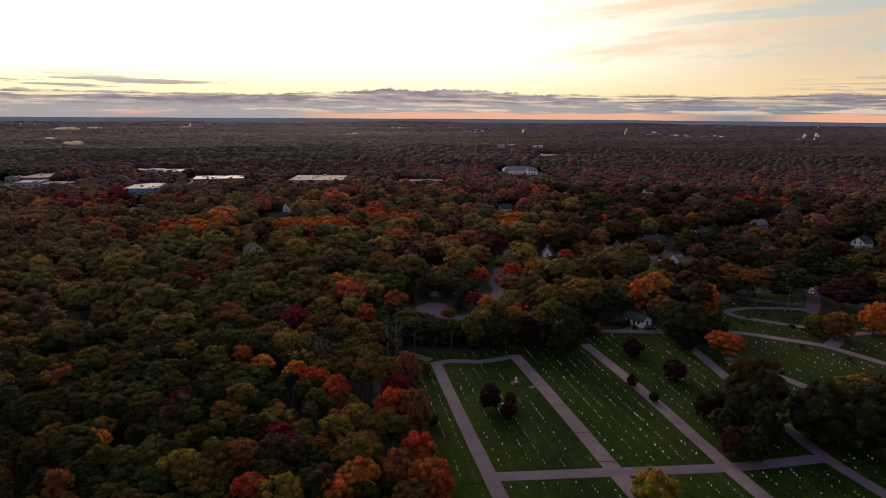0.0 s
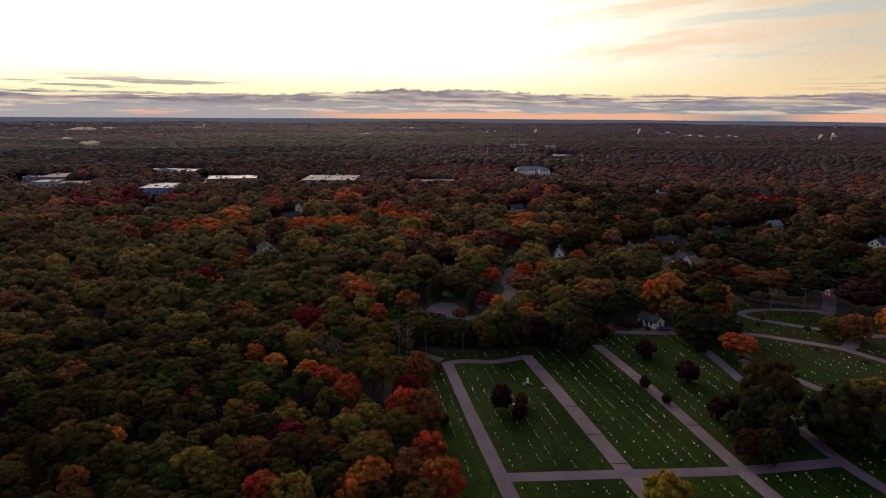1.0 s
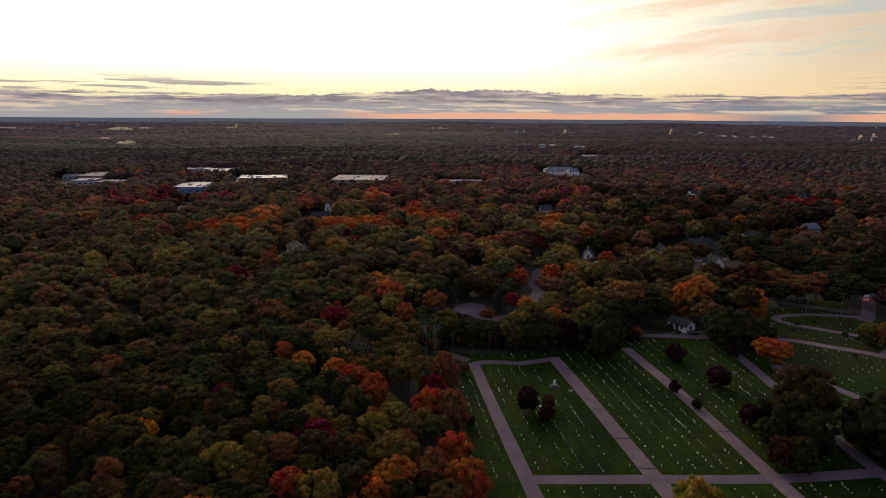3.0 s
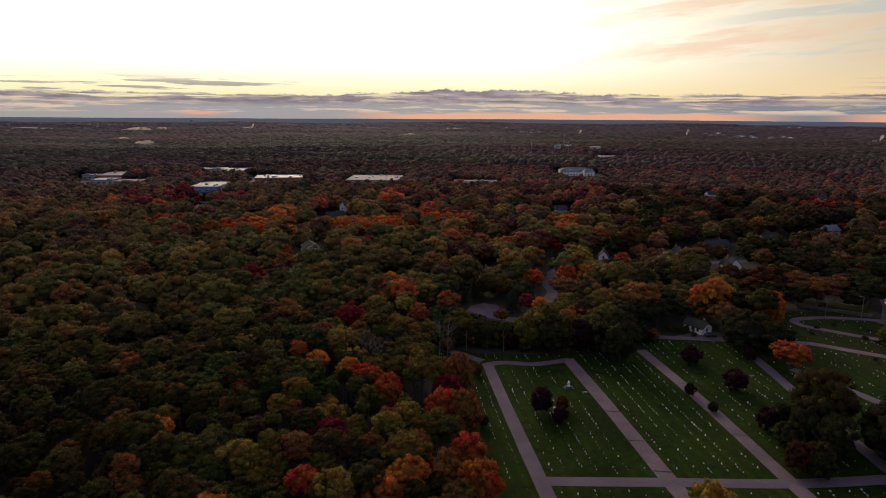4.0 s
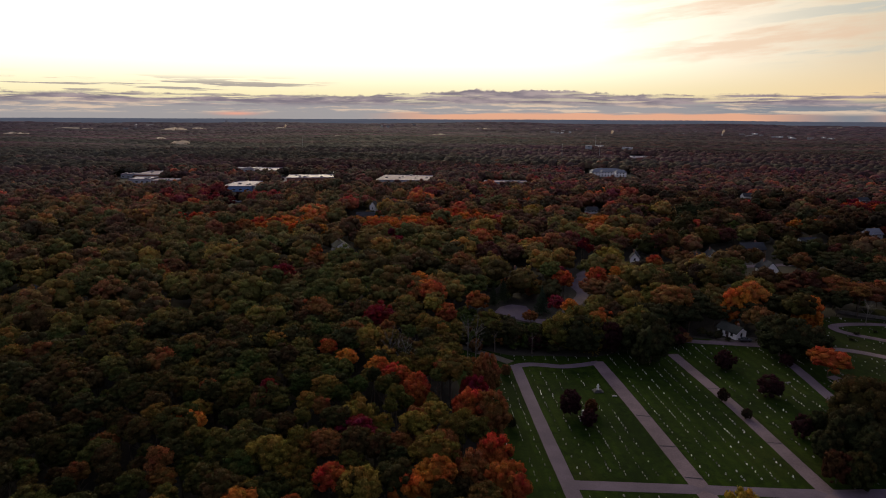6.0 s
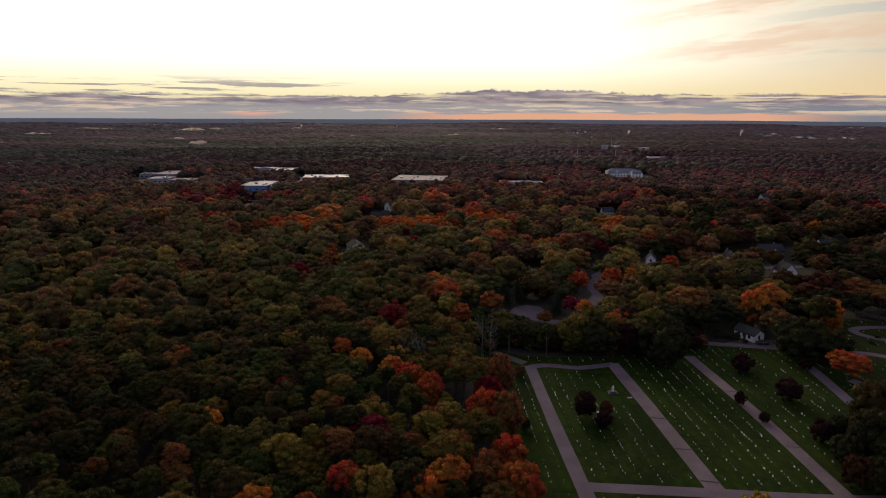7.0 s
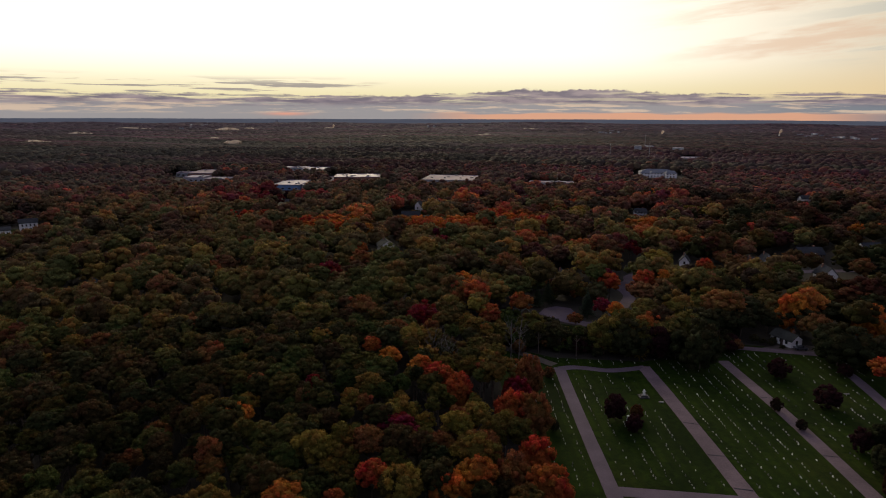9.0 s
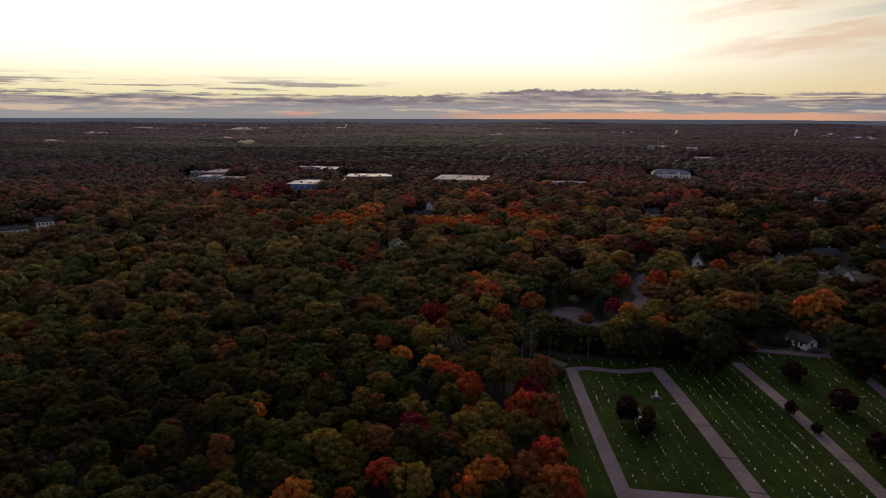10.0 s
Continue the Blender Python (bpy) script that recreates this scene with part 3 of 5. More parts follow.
def school(x, y):
    """Several blue-roofed gabled wings around a court."""
    sc = empty("school_building", x, y, 0, 3)
    for dx, dy, w, d, h, rh in ((-18, 0, 12, 11, 6, 3.4), (-3, 5, 16, 11, 6, 2.8), (15, 0, 14, 12, 6, 3.6), (0, 18, 46, 12, 6.6, 3.6)):
        part("wall", boxed(dx - w / 2, dx + w / 2, dy - d / 2, dy + d / 2, 0, h), SIDING, sc)
        bm = bmesh.new()
        a, b = w / 2 + 0.5, d / 2 + 0.5
        vs = [bm.verts.new((dx + i * a, dy + j * b, h - 0.1)) for i, j in ((-1, -1), (1, -1), (1, 1), (-1, 1))]
        vs += [bm.verts.new((dx - a * 0.55, dy, h + rh)), bm.verts.new((dx + a * 0.55, dy, h + rh))]
        for f in ((0, 1, 5, 4), (1, 2, 5), (2, 3, 4, 5), (3, 0, 4), (3, 2, 1, 0)):
            bm.faces.new([vs[i] for i in f])
        part("roof", bm, BLUE_SHINGLE, sc)
        for i in range(int(w / 4)):
            c = dx - w / 2 + (i + 0.5) * 4
            for z in (1.9, 5.4):
                win = part("window", boxed(c - 0.9, c + 0.9, dy - d / 2 - 0.06, dy - d / 2 + 0.05, z - 0.9, z + 0.9), TRIM, sc)
                part("pane", boxed(c - 0.78, c + 0.78, dy - d / 2 - 0.09, dy - d / 2, z - 0.78, z + 0.78), GLASS, win)
    tagged(sc, "large grey school building with blue-grey hipped roofs", "building")


school(110, 866)


# ---- leaf palette ----
GREEN, OLIVE, MOSS, YELLOW = (0.052, 0.084, 0.021), (0.112, 0.112, 0.027), (0.074, 0.098, 0.025), (0.20, 0.165, 0.032)
RUST, ORANGE, FLAME, RED = (0.18, 0.088, 0.032), (0.42, 0.155, 0.032), (0.31, 0.082, 0.028), (0.14, 0.016, 0.025)
MAROON, BROWN, DARK = (0.034, 0.014, 0.017), (0.130, 0.076, 0.032), (0.033, 0.040, 0.017)
BRONZE, DEEP = (0.052, 0.044, 0.016), (0.042, 0.048, 0.015)

# single trees that stand out: x, y, crown radius, height, colour
ACCENTS = []


def accent(x, y, r, h, col):
    ACCENTS.append((x, y, r * 1.12, min(h, 13.2) if y < 200 else h, col))


accent(-74.9, 122.2, 3.0, 15, ORANGE)
accent(-65.7, 142.5, 2.2, 15, RED)
accent(-104.0, 156.5, 5.2, 15, RUST)
accent(14.6, 276.1, 4.2, 15, RED)
accent(17.2, 267.0, 4.8, 15, FLAME)
accent(31.7, 272.4, 4.6, 15, FLAME)
accent(40.5, 276.7, 2.4, 15, ORANGE)
accent(44.2, 318.9, 7.5, 15, YELLOW)
accent(28.4, 354.9, 3.3, 15, RED)
accent(30.7, 335.8, 2.5, 15, RED)
accent(102.3, 355.7, 6.0, 15, ORANGE)
accent(114.8, 344.7, 3.9, 15, FLAME)
accent(-12.2, 152.8, 3.9, 15, RED)
accent(-7.5, 144.2, 4.3, 15, RUST)
accent(-13.0, 144.2, 3.4, 15, FLAME)
accent(-37.3, 125.5, 4.0, 15, RED)
accent(-34.2, 157.5, 4.3, 15, FLAME)
accent(-40.7, 161.9, 3.5, 15, ORANGE)
accent(-27.7, 151.2, 3.6, 15, FLAME)
accent(-45.3, 194.1, 2.6, 15, RUST)
accent(-59.4, 173.3, 2.7, 15, FLAME)
accent(-78.7, 407.2, 7.5, 15, ORANGE)
accent(-74.5, 358.3, 3.0, 15, RED)
accent(-58.2, 439.0, 6.5, 15, FLAME)
accent(-49.1, 449.9, 7.5, 15, FLAME)
accent(57.8, 492.5, 4.6, 15, ORANGE)
accent(49.8, 428.5, 7.5, 15, ORANGE)
accent(319.5, 624.2, 7.5, 15, RED)
accent(269.9, 555.7, 7.5, 15, RED)
accent(298.9, 538.1, 7.5, 15, RED)
accent(253.6, 378.6, 4.2, 15, RED)
accent(13.5, 236.0, 3.6, 12, RED)
accent(-225.3, 395.1, 6.6, 15, FLAME)
accent(-228.1, 374.8, 4.9, 15, FLAME)
accent(-158.5, 393.4, 7.5, 15, ORANGE)
accent(-28.0, 363.4, 6.1, 15, FLAME)
accent(76.8, 610.4, 7.5, 15, ORANGE)
accent(134.1, 415.4, 5.4, 15, GREEN)
accent(-43.8, 253.3, 4.3, 15, ORANGE)
accent(-20.5, 233.2, 2.7, 15, RUST)
accent(-50.5, 165.8, 3.2, 15, ORANGE)
accent(-37.0, 106.0, 3.3, 15, FLAME)
accent(-20.5, 105.3, 2.8, 15, ORANGE)
accent(-5.6, 123.0, 3.2, 15, FLAME)
accent(-16.1, 122.9, 3.2, 15, RUST)
accent(-9.3, 114.1, 3.5, 15, RUST)
accent(-2.3, 113.1, 2.8, 15, FLAME)
accent(-24.0, 132.9, 2.4, 15, RUST)
accent(-48.2, 134.0, 2.2, 15, RUST)
accent(-81.2, 140.8, 2.5, 15, RUST)
accent(-61.9, 120.0, 2.2, 15, OLIVE)
accent(103.8, 494.6, 7.5, 15, YELLOW)
accent(3.1, 468.8, 7.5, 15, YELLOW)
accent(96.6, 266.1, 7.5, 15, OLIVE)
accent(99.8, 304.7, 6.3, 15, MOSS)
accent(55.1, 330.6, 3.7, 15, RUST)
accent(79.1, 372.5, 7.0, 15, FLAME)
accent(62.3, 303.7, 4.0, 15, FLAME)
accent(-64.2, 133.8, 2.2, 15, BROWN)
accent(130.9, 271.9, 7.5, 15, RUST)
accent(136.0, 262.3, 4.0, 15, RUST)
accent(165.6, 245.3, 7.5, 15, MAROON)
accent(186.3, 429.1, 5.6, 15, ORANGE)
accent(296.8, 445.9, 5.8, 15, FLAME)
accent(-109.8, 305.1, 4.0, 15, FLAME)
accent(-10.1, 168.5, 2.2, 15, RUST)
accent(20.4, 216.3, 4.2, 15, OLIVE)
accent(16.7, 223.0, 3.0, 15, ORANGE)
# round the loop road and among the houses behind it
accent(139.5, 270.5, 8.6, 13.5, (0.11, 0.045, 0.022))
accent(150.5, 277.0, 4.4, 13.0, RUST)
accent(163.5, 283.0, 7.8, 13.5, DARK)
accent(128.0, 262.5, 5.2, 12.0, DARK)
accent(117.0, 262.0, 5.5, 13.0, DARK)
accent(66.0, 245.0, 7.5, 14.5, DARK)
accent(55.0, 250.0, 8.0, 15.0, OLIVE)
accent(98.0, 249.0, 7.0, 13.0, DARK)
accent(140.0, 318.0, 9.0, 15.0, DARK)
accent(154.0, 324.0, 8.5, 15.0, DARK)
accent(132.0, 309.0, 6.5, 14.0, DARK)
accent(160.5, 269.0, 7.4, 14.0, DARK)
accent(151.0, 262.5, 4.6, 9.5, DARK)
accent(176.5, 262.0, 8.0, 12.5, MAROON)
accent(205.0, 272.0, 7.0, 12.0, DARK)
accent(192.0, 288.0, 7.0, 13.0, DARK)
# between the close and the cemetery
accent(-15.5, 226.0, 5.0, 13.0, OLIVE)
accent(-21.5, 219.0, 5.0, 11.0, GREEN)
accent(-8.0, 216.0, 4.6, 9.5, DARK)
accent(15.5, 221.0, 4.8, 11.0, OLIVE)
accent(21.5, 212.0, 4.4, 12.0, GREEN)
accent(3.0, 235.0, 3.0, 5.5, RUST)
accent(-23.0, 208.5, 5.0, 9.0, OLIVE)
accent(-14.0, 208.0, 4.2, 8.0, DARK)
# trees on the lawn and along its edge
accent(95.5, 195.9, 6.0, 10.2, (0.32, 0.088, 0.026))
accent(-15.9, 201.2, 2.0, 5, BROWN)
accent(19.7, 205.5, 6.8, 14, DARK)
accent(12.8, 207.0, 6.0, 14, OLIVE)
accent(4.8, 209.1, 5.2, 8.5, DARK)
accent(-4.4, 210.6, 5.3, 9.5, DARK)
accent(-12.7, 213.4, 5.0, 12, OLIVE)
accent(24.0, 208.3, 5.3, 13, OLIVE)
accent(73.3, 239.6, 4.6, 10, DARK)
accent(62.7, 233.8, 5.0, 12, DARK)
accent(85.4, 241.3, 6.0, 12, DARK)
accent(55.1, 230.2, 5.3, 13, DARK)
accent(47.2, 223.6, 5.6, 14, DARK)
accent(40.2, 220.3, 5.1, 14, OLIVE)
accent(166, 309, 6.2, 14, DARK)
accent(177, 303, 6.6, 15, DARK)
accent(187, 311, 6.4, 15, GREEN)
accent(173, 319, 6.8, 15, BROWN)
accent(160, 300, 4.8, 11, DARK)
accent(306, 629, 6.5, 15, FLAME)
accent(313, 620, 6.5, 15, RED)
accent(331, 632, 6.5, 15, RED)
accent(353, 644, 6.5, 15, FLAME)
accent(359, 624, 6.5, 15, RED)
accent(250, 520, 6.5, 15, RED)
accent(265, 532, 6.5, 15, FLAME)
accent(278, 537, 6.5, 15, RED)
accent(285, 530, 6.5, 15, RED)
accent(288, 516, 6.5, 15, FLAME)
accent(-101, 398, 6.2, 15, ORANGE)
accent(-91, 383, 6.2, 15, FLAME)
accent(-87, 392, 6.2, 15, ORANGE)
accent(-78, 380, 6.2, 15, FLAME)
accent(-73, 388, 6.2, 15, ORANGE)
accent(-68, 395, 6.2, 15, FLAME)
accent(-60, 380, 6.2, 15, RUST)
accent(-49, 416, 6.2, 15, FLAME)
accent(-44, 431, 6.2, 15, ORANGE)
accent(-34, 447, 6.2, 15, RUST)
accent(-26, 419, 6.2, 15, FLAME)
accent(-175, 382, 6.2, 15, FLAME)
accent(-164, 370, 6.2, 15, ORANGE)
accent(-176, 366, 6.2, 15, RUST)
accent(-152, 373, 6.2, 15, ORANGE)
accent(-149, 381, 6.2, 15, RUST)
accent(-139, 369, 6.2, 15, ORANGE)
accent(-104, 286, 5.5, 15, RUST)
accent(-70, 335, 5.5, 15, RED)
accent(-39, 240, 5.5, 15, ORANGE)
accent(-43, 237, 5.5, 15, RUST)
accent(-281, 505, 6.2, 15, RED)
accent(-264, 492, 6.2, 15, RED)
accent(-264, 513, 6.2, 15, MAROON)
accent(-1, 512, 6.2, 15, FLAME)
accent(-10, 484, 6.2, 15, RUST)
accent(-28, 529, 6.2, 15, RED)
accent(-164, 251, 5.5, 15, RUST)
accent(-108, 257, 5.5, 15, RED)
accent(-75, 210, 5.5, 15, RUST)
accent(-52, 206, 5.5, 15, RED)


# trees on the lawn, leafy far down: x, y, crown radius, height, colour
LAWN_TREES = []


def lawn_tree(*row):
    LAWN_TREES.append(row)


lawn_tree(85.0, 155.5, 7.4, 19.0, BRONZE)
lawn_tree(78.6, 147.0, 5.2, 14.2, DARK)
lawn_tree(80.5, 141.0, 4.8, 12.6, DARK)
lawn_tree(70.6, 134.6, 2.6, 8.6, (0.050, 0.024, 0.013))
lawn_tree(73.8, 133.0, 3.8, 9.2, (0.040, 0.044, 0.014))
lawn_tree(71.7, 155.4, 2.6, 6.5, MAROON)
lawn_tree(76.4, 157.5, 2.6, 6.7, DARK)
lawn_tree(72.1, 143.6, 3.6, 8.6, DARK)
lawn_tree(97.6, 143.9, 8.0, 16.6, DARK)
lawn_tree(104.5, 138.0, 8.6, 17.2, DARK)
lawn_tree(111.0, 131.0, 8.0, 18.0, DARK)
lawn_tree(118.0, 140.0, 8.0, 17.0, DARK)
lawn_tree(95.5, 147.0, 4.3, 9.4, DARK)
lawn_tree(117.3, 161.4, 6.8, 9.9, OLIVE)
lawn_tree(124.9, 160.8, 6.4, 9.9, BRONZE)
lawn_tree(87.4, 212.8, 8.8, 15.4, DARK)
lawn_tree(97.9, 213.0, 6.6, 11.6, DARK)
lawn_tree(65.0, 198.4, 3.3, 6.7, MAROON)
lawn_tree(72.9, 179.1, 3.6, 7.1, MAROON)
lawn_tree(13.8, 158.6, 3.2, 7.8, MAROON)
lawn_tree(18.2, 152.8, 2.4, 5.2, MAROON)
lawn_tree(19.6, 161.0, 2.0, 4.0, (0.07, 0.03, 0.012))
lawn_tree(-1.9, 149.4, 1.5, 3.6, DARK)
lawn_tree(163.2, 220.9, 5.5, 13.0, ORANGE)
lawn_tree(145.8, 215.9, 5.6, 11.2, RUST)
lawn_tree(140.1, 220.9, 4.0, 8.7, OLIVE)
lawn_tree(82.9, 244.2, 5.4, 16.9, ORANGE)
lawn_tree(107.3, 240.3, 5.6, 15.2, ORANGE)
lawn_tree(42.5, 200.0, 7.6, 17.5, DARK)
lawn_tree(36.2, 207.5, 4.2, 11, DARK)
lawn_tree(31.0, 207.3, 4.0, 12, MAROON)
lawn_tree(61.0, 163.9, 1.4, 3.2, (0.030, 0.026, 0.016))
lawn_tree(57.6, 173.6, 1.7, 4.4, (0.030, 0.020, 0.014))
lawn_tree(44.6, 113.5, 5.0, 10.2, (0.26, 0.22, 0.03))
lawn_tree(-4.7, 183.1, 1.8, 3.8, BROWN)
lawn_tree(-11.6, 182.1, 2.4, 4.2, RUST)
lawn_tree(86.4, 203.9, 2.4, 4.5, MAROON)


# ---- trees ----
def ico(sub):
    bm = bmesh.new()
    bmesh.ops.create_icosphere(bm, subdivisions=sub, radius=1.0)
    v = np.array([x.co[:] for x in bm.verts])
    f = np.array([[x.index for x in p.verts] for p in bm.faces])
    bm.free()
    return v, f


ICO1, ICO2 = ico(1), ico(2)


def crown_mesh(seed, lobes, core, sprays, size, tall=1.0, big=0.34, under=1.35, fill=0.66):
    """A crown of unit radius about its own middle: lobes of mixed sizes over a broad dome, thick with small sprays of leaves;
    under: how far the lobes reach down, 2 for all round. Returns corner points, triangles, how many of the triangles are lobes,
    and how far the leaves at each point have turned."""
    r = np.random.default_rng(seed)
    cv, cf = core
    k = np.arange(lobes) + 0.5
    phi = np.arccos(1 - under * k / lobes) + r.normal(0, 0.14, lobes)
    th = k * 2.39996 + r.uniform(0, 6) + r.normal(0, 0.22, lobes)
    lean, ph = r.uniform(0.05, 0.22), r.uniform(0, 6.28)
    size_l = big * r.choice([0.62, 0.8, 1.0, 1.0, 1.25], lobes) * r.uniform(0.9, 1.1, lobes)
    rad = (1.0 - size_l * 0.8) * (1 + lean * np.cos(th - ph)) * r.uniform(0.80, 1.10, lobes)
    cen = np.stack([np.sin(phi) * np.cos(th), np.sin(phi) * np.sin(th), np.cos(phi) * 0.86 * tall], 1) * rad[:, None]
    tone = np.clip(0.0 + 0.75 * cen[:, 2] / tall + r.normal(0, 0.26, lobes), 0, 1)
    vs, fs, ts, base = [], [], [], 0
    shrink = 0.90 if sprays else 1.0
    for c, s, t in zip(cen, size_l, tone):
        wob = 1 + r.uniform(-0.20, 0.20, len(cv))
        vs.append(cv * wob[:, None] * s * shrink * np.array([1, 1, 0.80]) + c)
        fs.append(cf + base), ts.append(np.full(len(cv), t))
        base += len(cv)
    vs.append(cv * np.array([fill, fill, fill * 0.8 * tall])), fs.append(cf + base), ts.append(np.zeros(len(cv)))
    base += len(cv)
    n_core = sum(len(f) for f in fs)
    if sprays:
        li = r.choice(lobes, sprays * 4, p=size_l ** 2 / (size_l ** 2).sum())
        d = r.normal(size=(sprays * 4, 3))
        d /= np.linalg.norm(d, axis=1)[:, None]
        p = cen[li] + d * size_l[li][:, None] * np.array([1, 1, 0.80])
        # keep what lies on the outside of the crown and is not underneath
        gap = np.linalg.norm(p[:, None] - cen[None], axis=2) / size_l[None]
        gap[np.arange(len(p)), li] = 2
        ok = (gap.min(1) > 0.82) & (d[:, 2] > -0.15)
        p, d, li = p[ok][:sprays], d[ok][:sprays], li[ok][:sprays]
        n = d + r.normal(size=d.shape) * 0.7 + np.array([0, 0, 0.2])
        n /= np.linalg.norm(n, axis=1)[:, None]
        a = np.cross(n, r.normal(size=n.shape))
        a /= np.linalg.norm(a, axis=1)[:, None] + 1e-9
        b = np.cross(n, a)
        m = len(p)
        s = size * r.uniform(0.6, 1.4, (m, 1))
        p = p + d * r.uniform(-0.05, 0.05, (m, 1)) * big * 2.5
        q = [p + a * s, p - a * s * 0.5 + b * s * r.uniform(0.5, 1.0, (m, 1)), p - a * s * 0.5 - b * s * r.uniform(0.5, 1.0, (m, 1))]
        vs.append(np.stack(q, 1).reshape(-1, 3))
        fs.append(base + np.arange(3 * m).reshape(-1, 3))
        ts.append(np.repeat(np.clip(tone[li] + r.normal(0, 0.22, m), 0, 1), 3))
    return np.concatenate(vs), np.concatenate(fs), n_core, np.concatenate(ts)


def fast_mesh(name, v, f, mat, smooth, tint=None, turned=None):
    """A mesh of triangles from arrays; tint: a colour for each corner point; turned: how far its leaves have turned."""
    me = bpy.data.meshes.new(name)
    me.vertices.add(len(v))
    me.vertices.foreach_set("co", np.ascontiguousarray(v, dtype=np.float32).ravel())
    me.loops.add(3 * len(f))
    me.loops.foreach_set("vertex_index", np.ascontiguousarray(f, dtype=np.int32).ravel())
    me.polygons.add(len(f))
    me.polygons.foreach_set("loop_start", np.arange(0, 3 * len(f), 3, dtype=np.int32))
    me.polygons.foreach_set("loop_total", np.full(len(f), 3, dtype=np.int32))
    me.polygons.foreach_set("use_smooth", np.full(len(f), smooth, dtype=bool) if np.isscalar(smooth) else smooth)
    me.materials.append(mat)
    if tint is not None:
        at = me.attributes.new("leaf", "FLOAT_COLOR", "POINT")
        at.data.foreach_set("color", np.concatenate([tint, np.ones((len(tint), 1))], 1).astype(np.float32).ravel())
    if turned is not None:
        at = me.attributes.new("turned", "FLOAT", "POINT")
        at.data.foreach_set("value", turned.astype(np.float32))
    me.update(calc_edges=True)
    return me


def trunk_mesh(seed, h, crown_low):
    """A tapered trunk with five limbs."""
    r = random.Random(seed)
    bm = bmesh.new()
    cone(bm, 0.26, 0.13, (0, 0, -0.2), (r.uniform(-0.2, 0.2), r.uniform(-0.2, 0.2), h * 0.72), 7)
    for i in range(5):
        a = i * 1.257 + r.uniform(-0.4, 0.4)
        z = crown_low + r.uniform(-0.5, 1.5)
        o = r.uniform(1.6, 2.6)
        cone(bm, 0.10, 0.04, (0, 0, z), (o * math.cos(a), o * math.sin(a), z + r.uniform(1.6, 3.0)), 5)
    me = bpy.data.meshes.new("trunk")
    bm.to_mesh(me)
    bm.free()
    me.materials.append(BARK)
    return me


def crown_variant(seed, lobes, core, sprays, size, tall=1.0, big=0.34, under=1.35, fill=0.66):
    v, f, n, tn = crown_mesh(seed, lobes, core, sprays, size, tall, big, under, fill)
    sm = np.zeros(len(f), bool)
    sm[:n] = True
    return fast_mesh("crown", v, f, LEAF_OB, sm, turned=tn)


NEAR = [crown_variant(10 + i, 54 + 5 * (i % 3), ICO1, 1700, 0.046, 1.0, 0.19, 1.35, 0.74) for i in range(9)]
ROUND = [crown_variant(70 + i, 64 + 4 * i, ICO1, 2100, 0.046, 1.0, 0.20, 1.85, 0.74) for i in range(4)]
BUSH = [crown_variant(60 + i, 11, ICO1, 260, 0.11, 1.0, 0.40) for i in range(3)]
NEXT = [crown_variant(30 + i, 34, ICO1, 600, 0.064, 1.0, 0.24, 1.35, 0.72) for i in range(8)]
TALL = [crown_variant(50 + i, 30, ICO1, 1500, 0.07, 1.4, 0.28) for i in range(3)]
TRUNKS = [trunk_mesh(i, 15.0, 6.5) for i in range(3)]

counts = {}


def kind_of(col):
    r, g, b = col
    if r > 3.2 * g:
        return "red"
    return "orange" if r > 1.6 * g else "olive" if r > 0.93 * g else "green"


TREE_NAMES = {"green": ("ash_tree", "dark green ash with a dense leafy crown"), "olive": ("oak_tree", "olive-green oak with a broad lumpy crown"), "orange": ("maple_tree", "rust-orange maple with a full autumn crown"),
              "red": ("red_maple_tree", "deep red maple in full autumn colour")}


def tree(x, y, r, h, col, group="trees of the autumn wood", low=False):
    """One tree with its trunk and crown; low: the crown reaches down almost to the grass."""
    kind = kind_of(col)
    name, label = TREE_NAMES[kind]
    if max(col) < 0.06:
        label = "very dark maroon-leaved ornamental tree on the lawn" if col[0] > 1.5 * col[1] else "dark green spreading tree with a dense crown"
    elif kind == "orange" and col[0] > 0.3:
        label = "glowing orange maple in full autumn colour"
    elif kind in ("green", "olive") and col[0] > 0.15:
        label = "yellow-green tree turning to autumn gold"
    d = math.hypot(x, y)
    i = int(rng.integers(0, 1000))
    tall = h > 4.0 * r
    me = TALL[i % 3] if tall else (NEAR[i % 9] if d < 172 else NEXT[i % 8])
    if low:
        me, tall, r = ROUND[i % 4], False, max(r, 0.36 * h)
    top = empty(name, x, y, 0, float(rng.uniform(0, 360)))
    tr = part("trunk", TRUNKS[i % 3], BARK, top)
    tr.scale = (h / 15.0,) * 3
    cr = part("crown", me, LEAF_OB, top)
    up = 1.32 if tall else 0.98
    rz = min(h * 0.42 / up, r * 0.98) if h > 9 else h * 0.52 / up
    if low:
        rz = h * 0.55
    cr.location = (0, 0, h - rz * up)
    cr.scale = (r, r * float(rng.uniform(0.88, 1.12)), rz)
    cr.color = (*col, 1)
    tagged(top, label, "tree", group)
    counts[kind] = counts.get(kind, 0) + 1


def shrub(x, y, r, h, col):
    """A low bush that is leafy down to the ground."""
    top = empty("shrub", x, y, 0, float(rng.uniform(0, 360)))
    cr = part("foliage", BUSH[int(rng.integers(0, 3))], LEAF_OB, top)
    cr.location, cr.scale, cr.color = (0, 0, h * 0.45), (r, r, h * 0.56), (*col, 1)
    stem = part("stem", TRUNKS[0], BARK, top)
    stem.scale = (0.12, 0.12, 0.12)
    tagged(top, "low leafy shrub in dull autumn colours", "shrub", "shrubs between the trees")


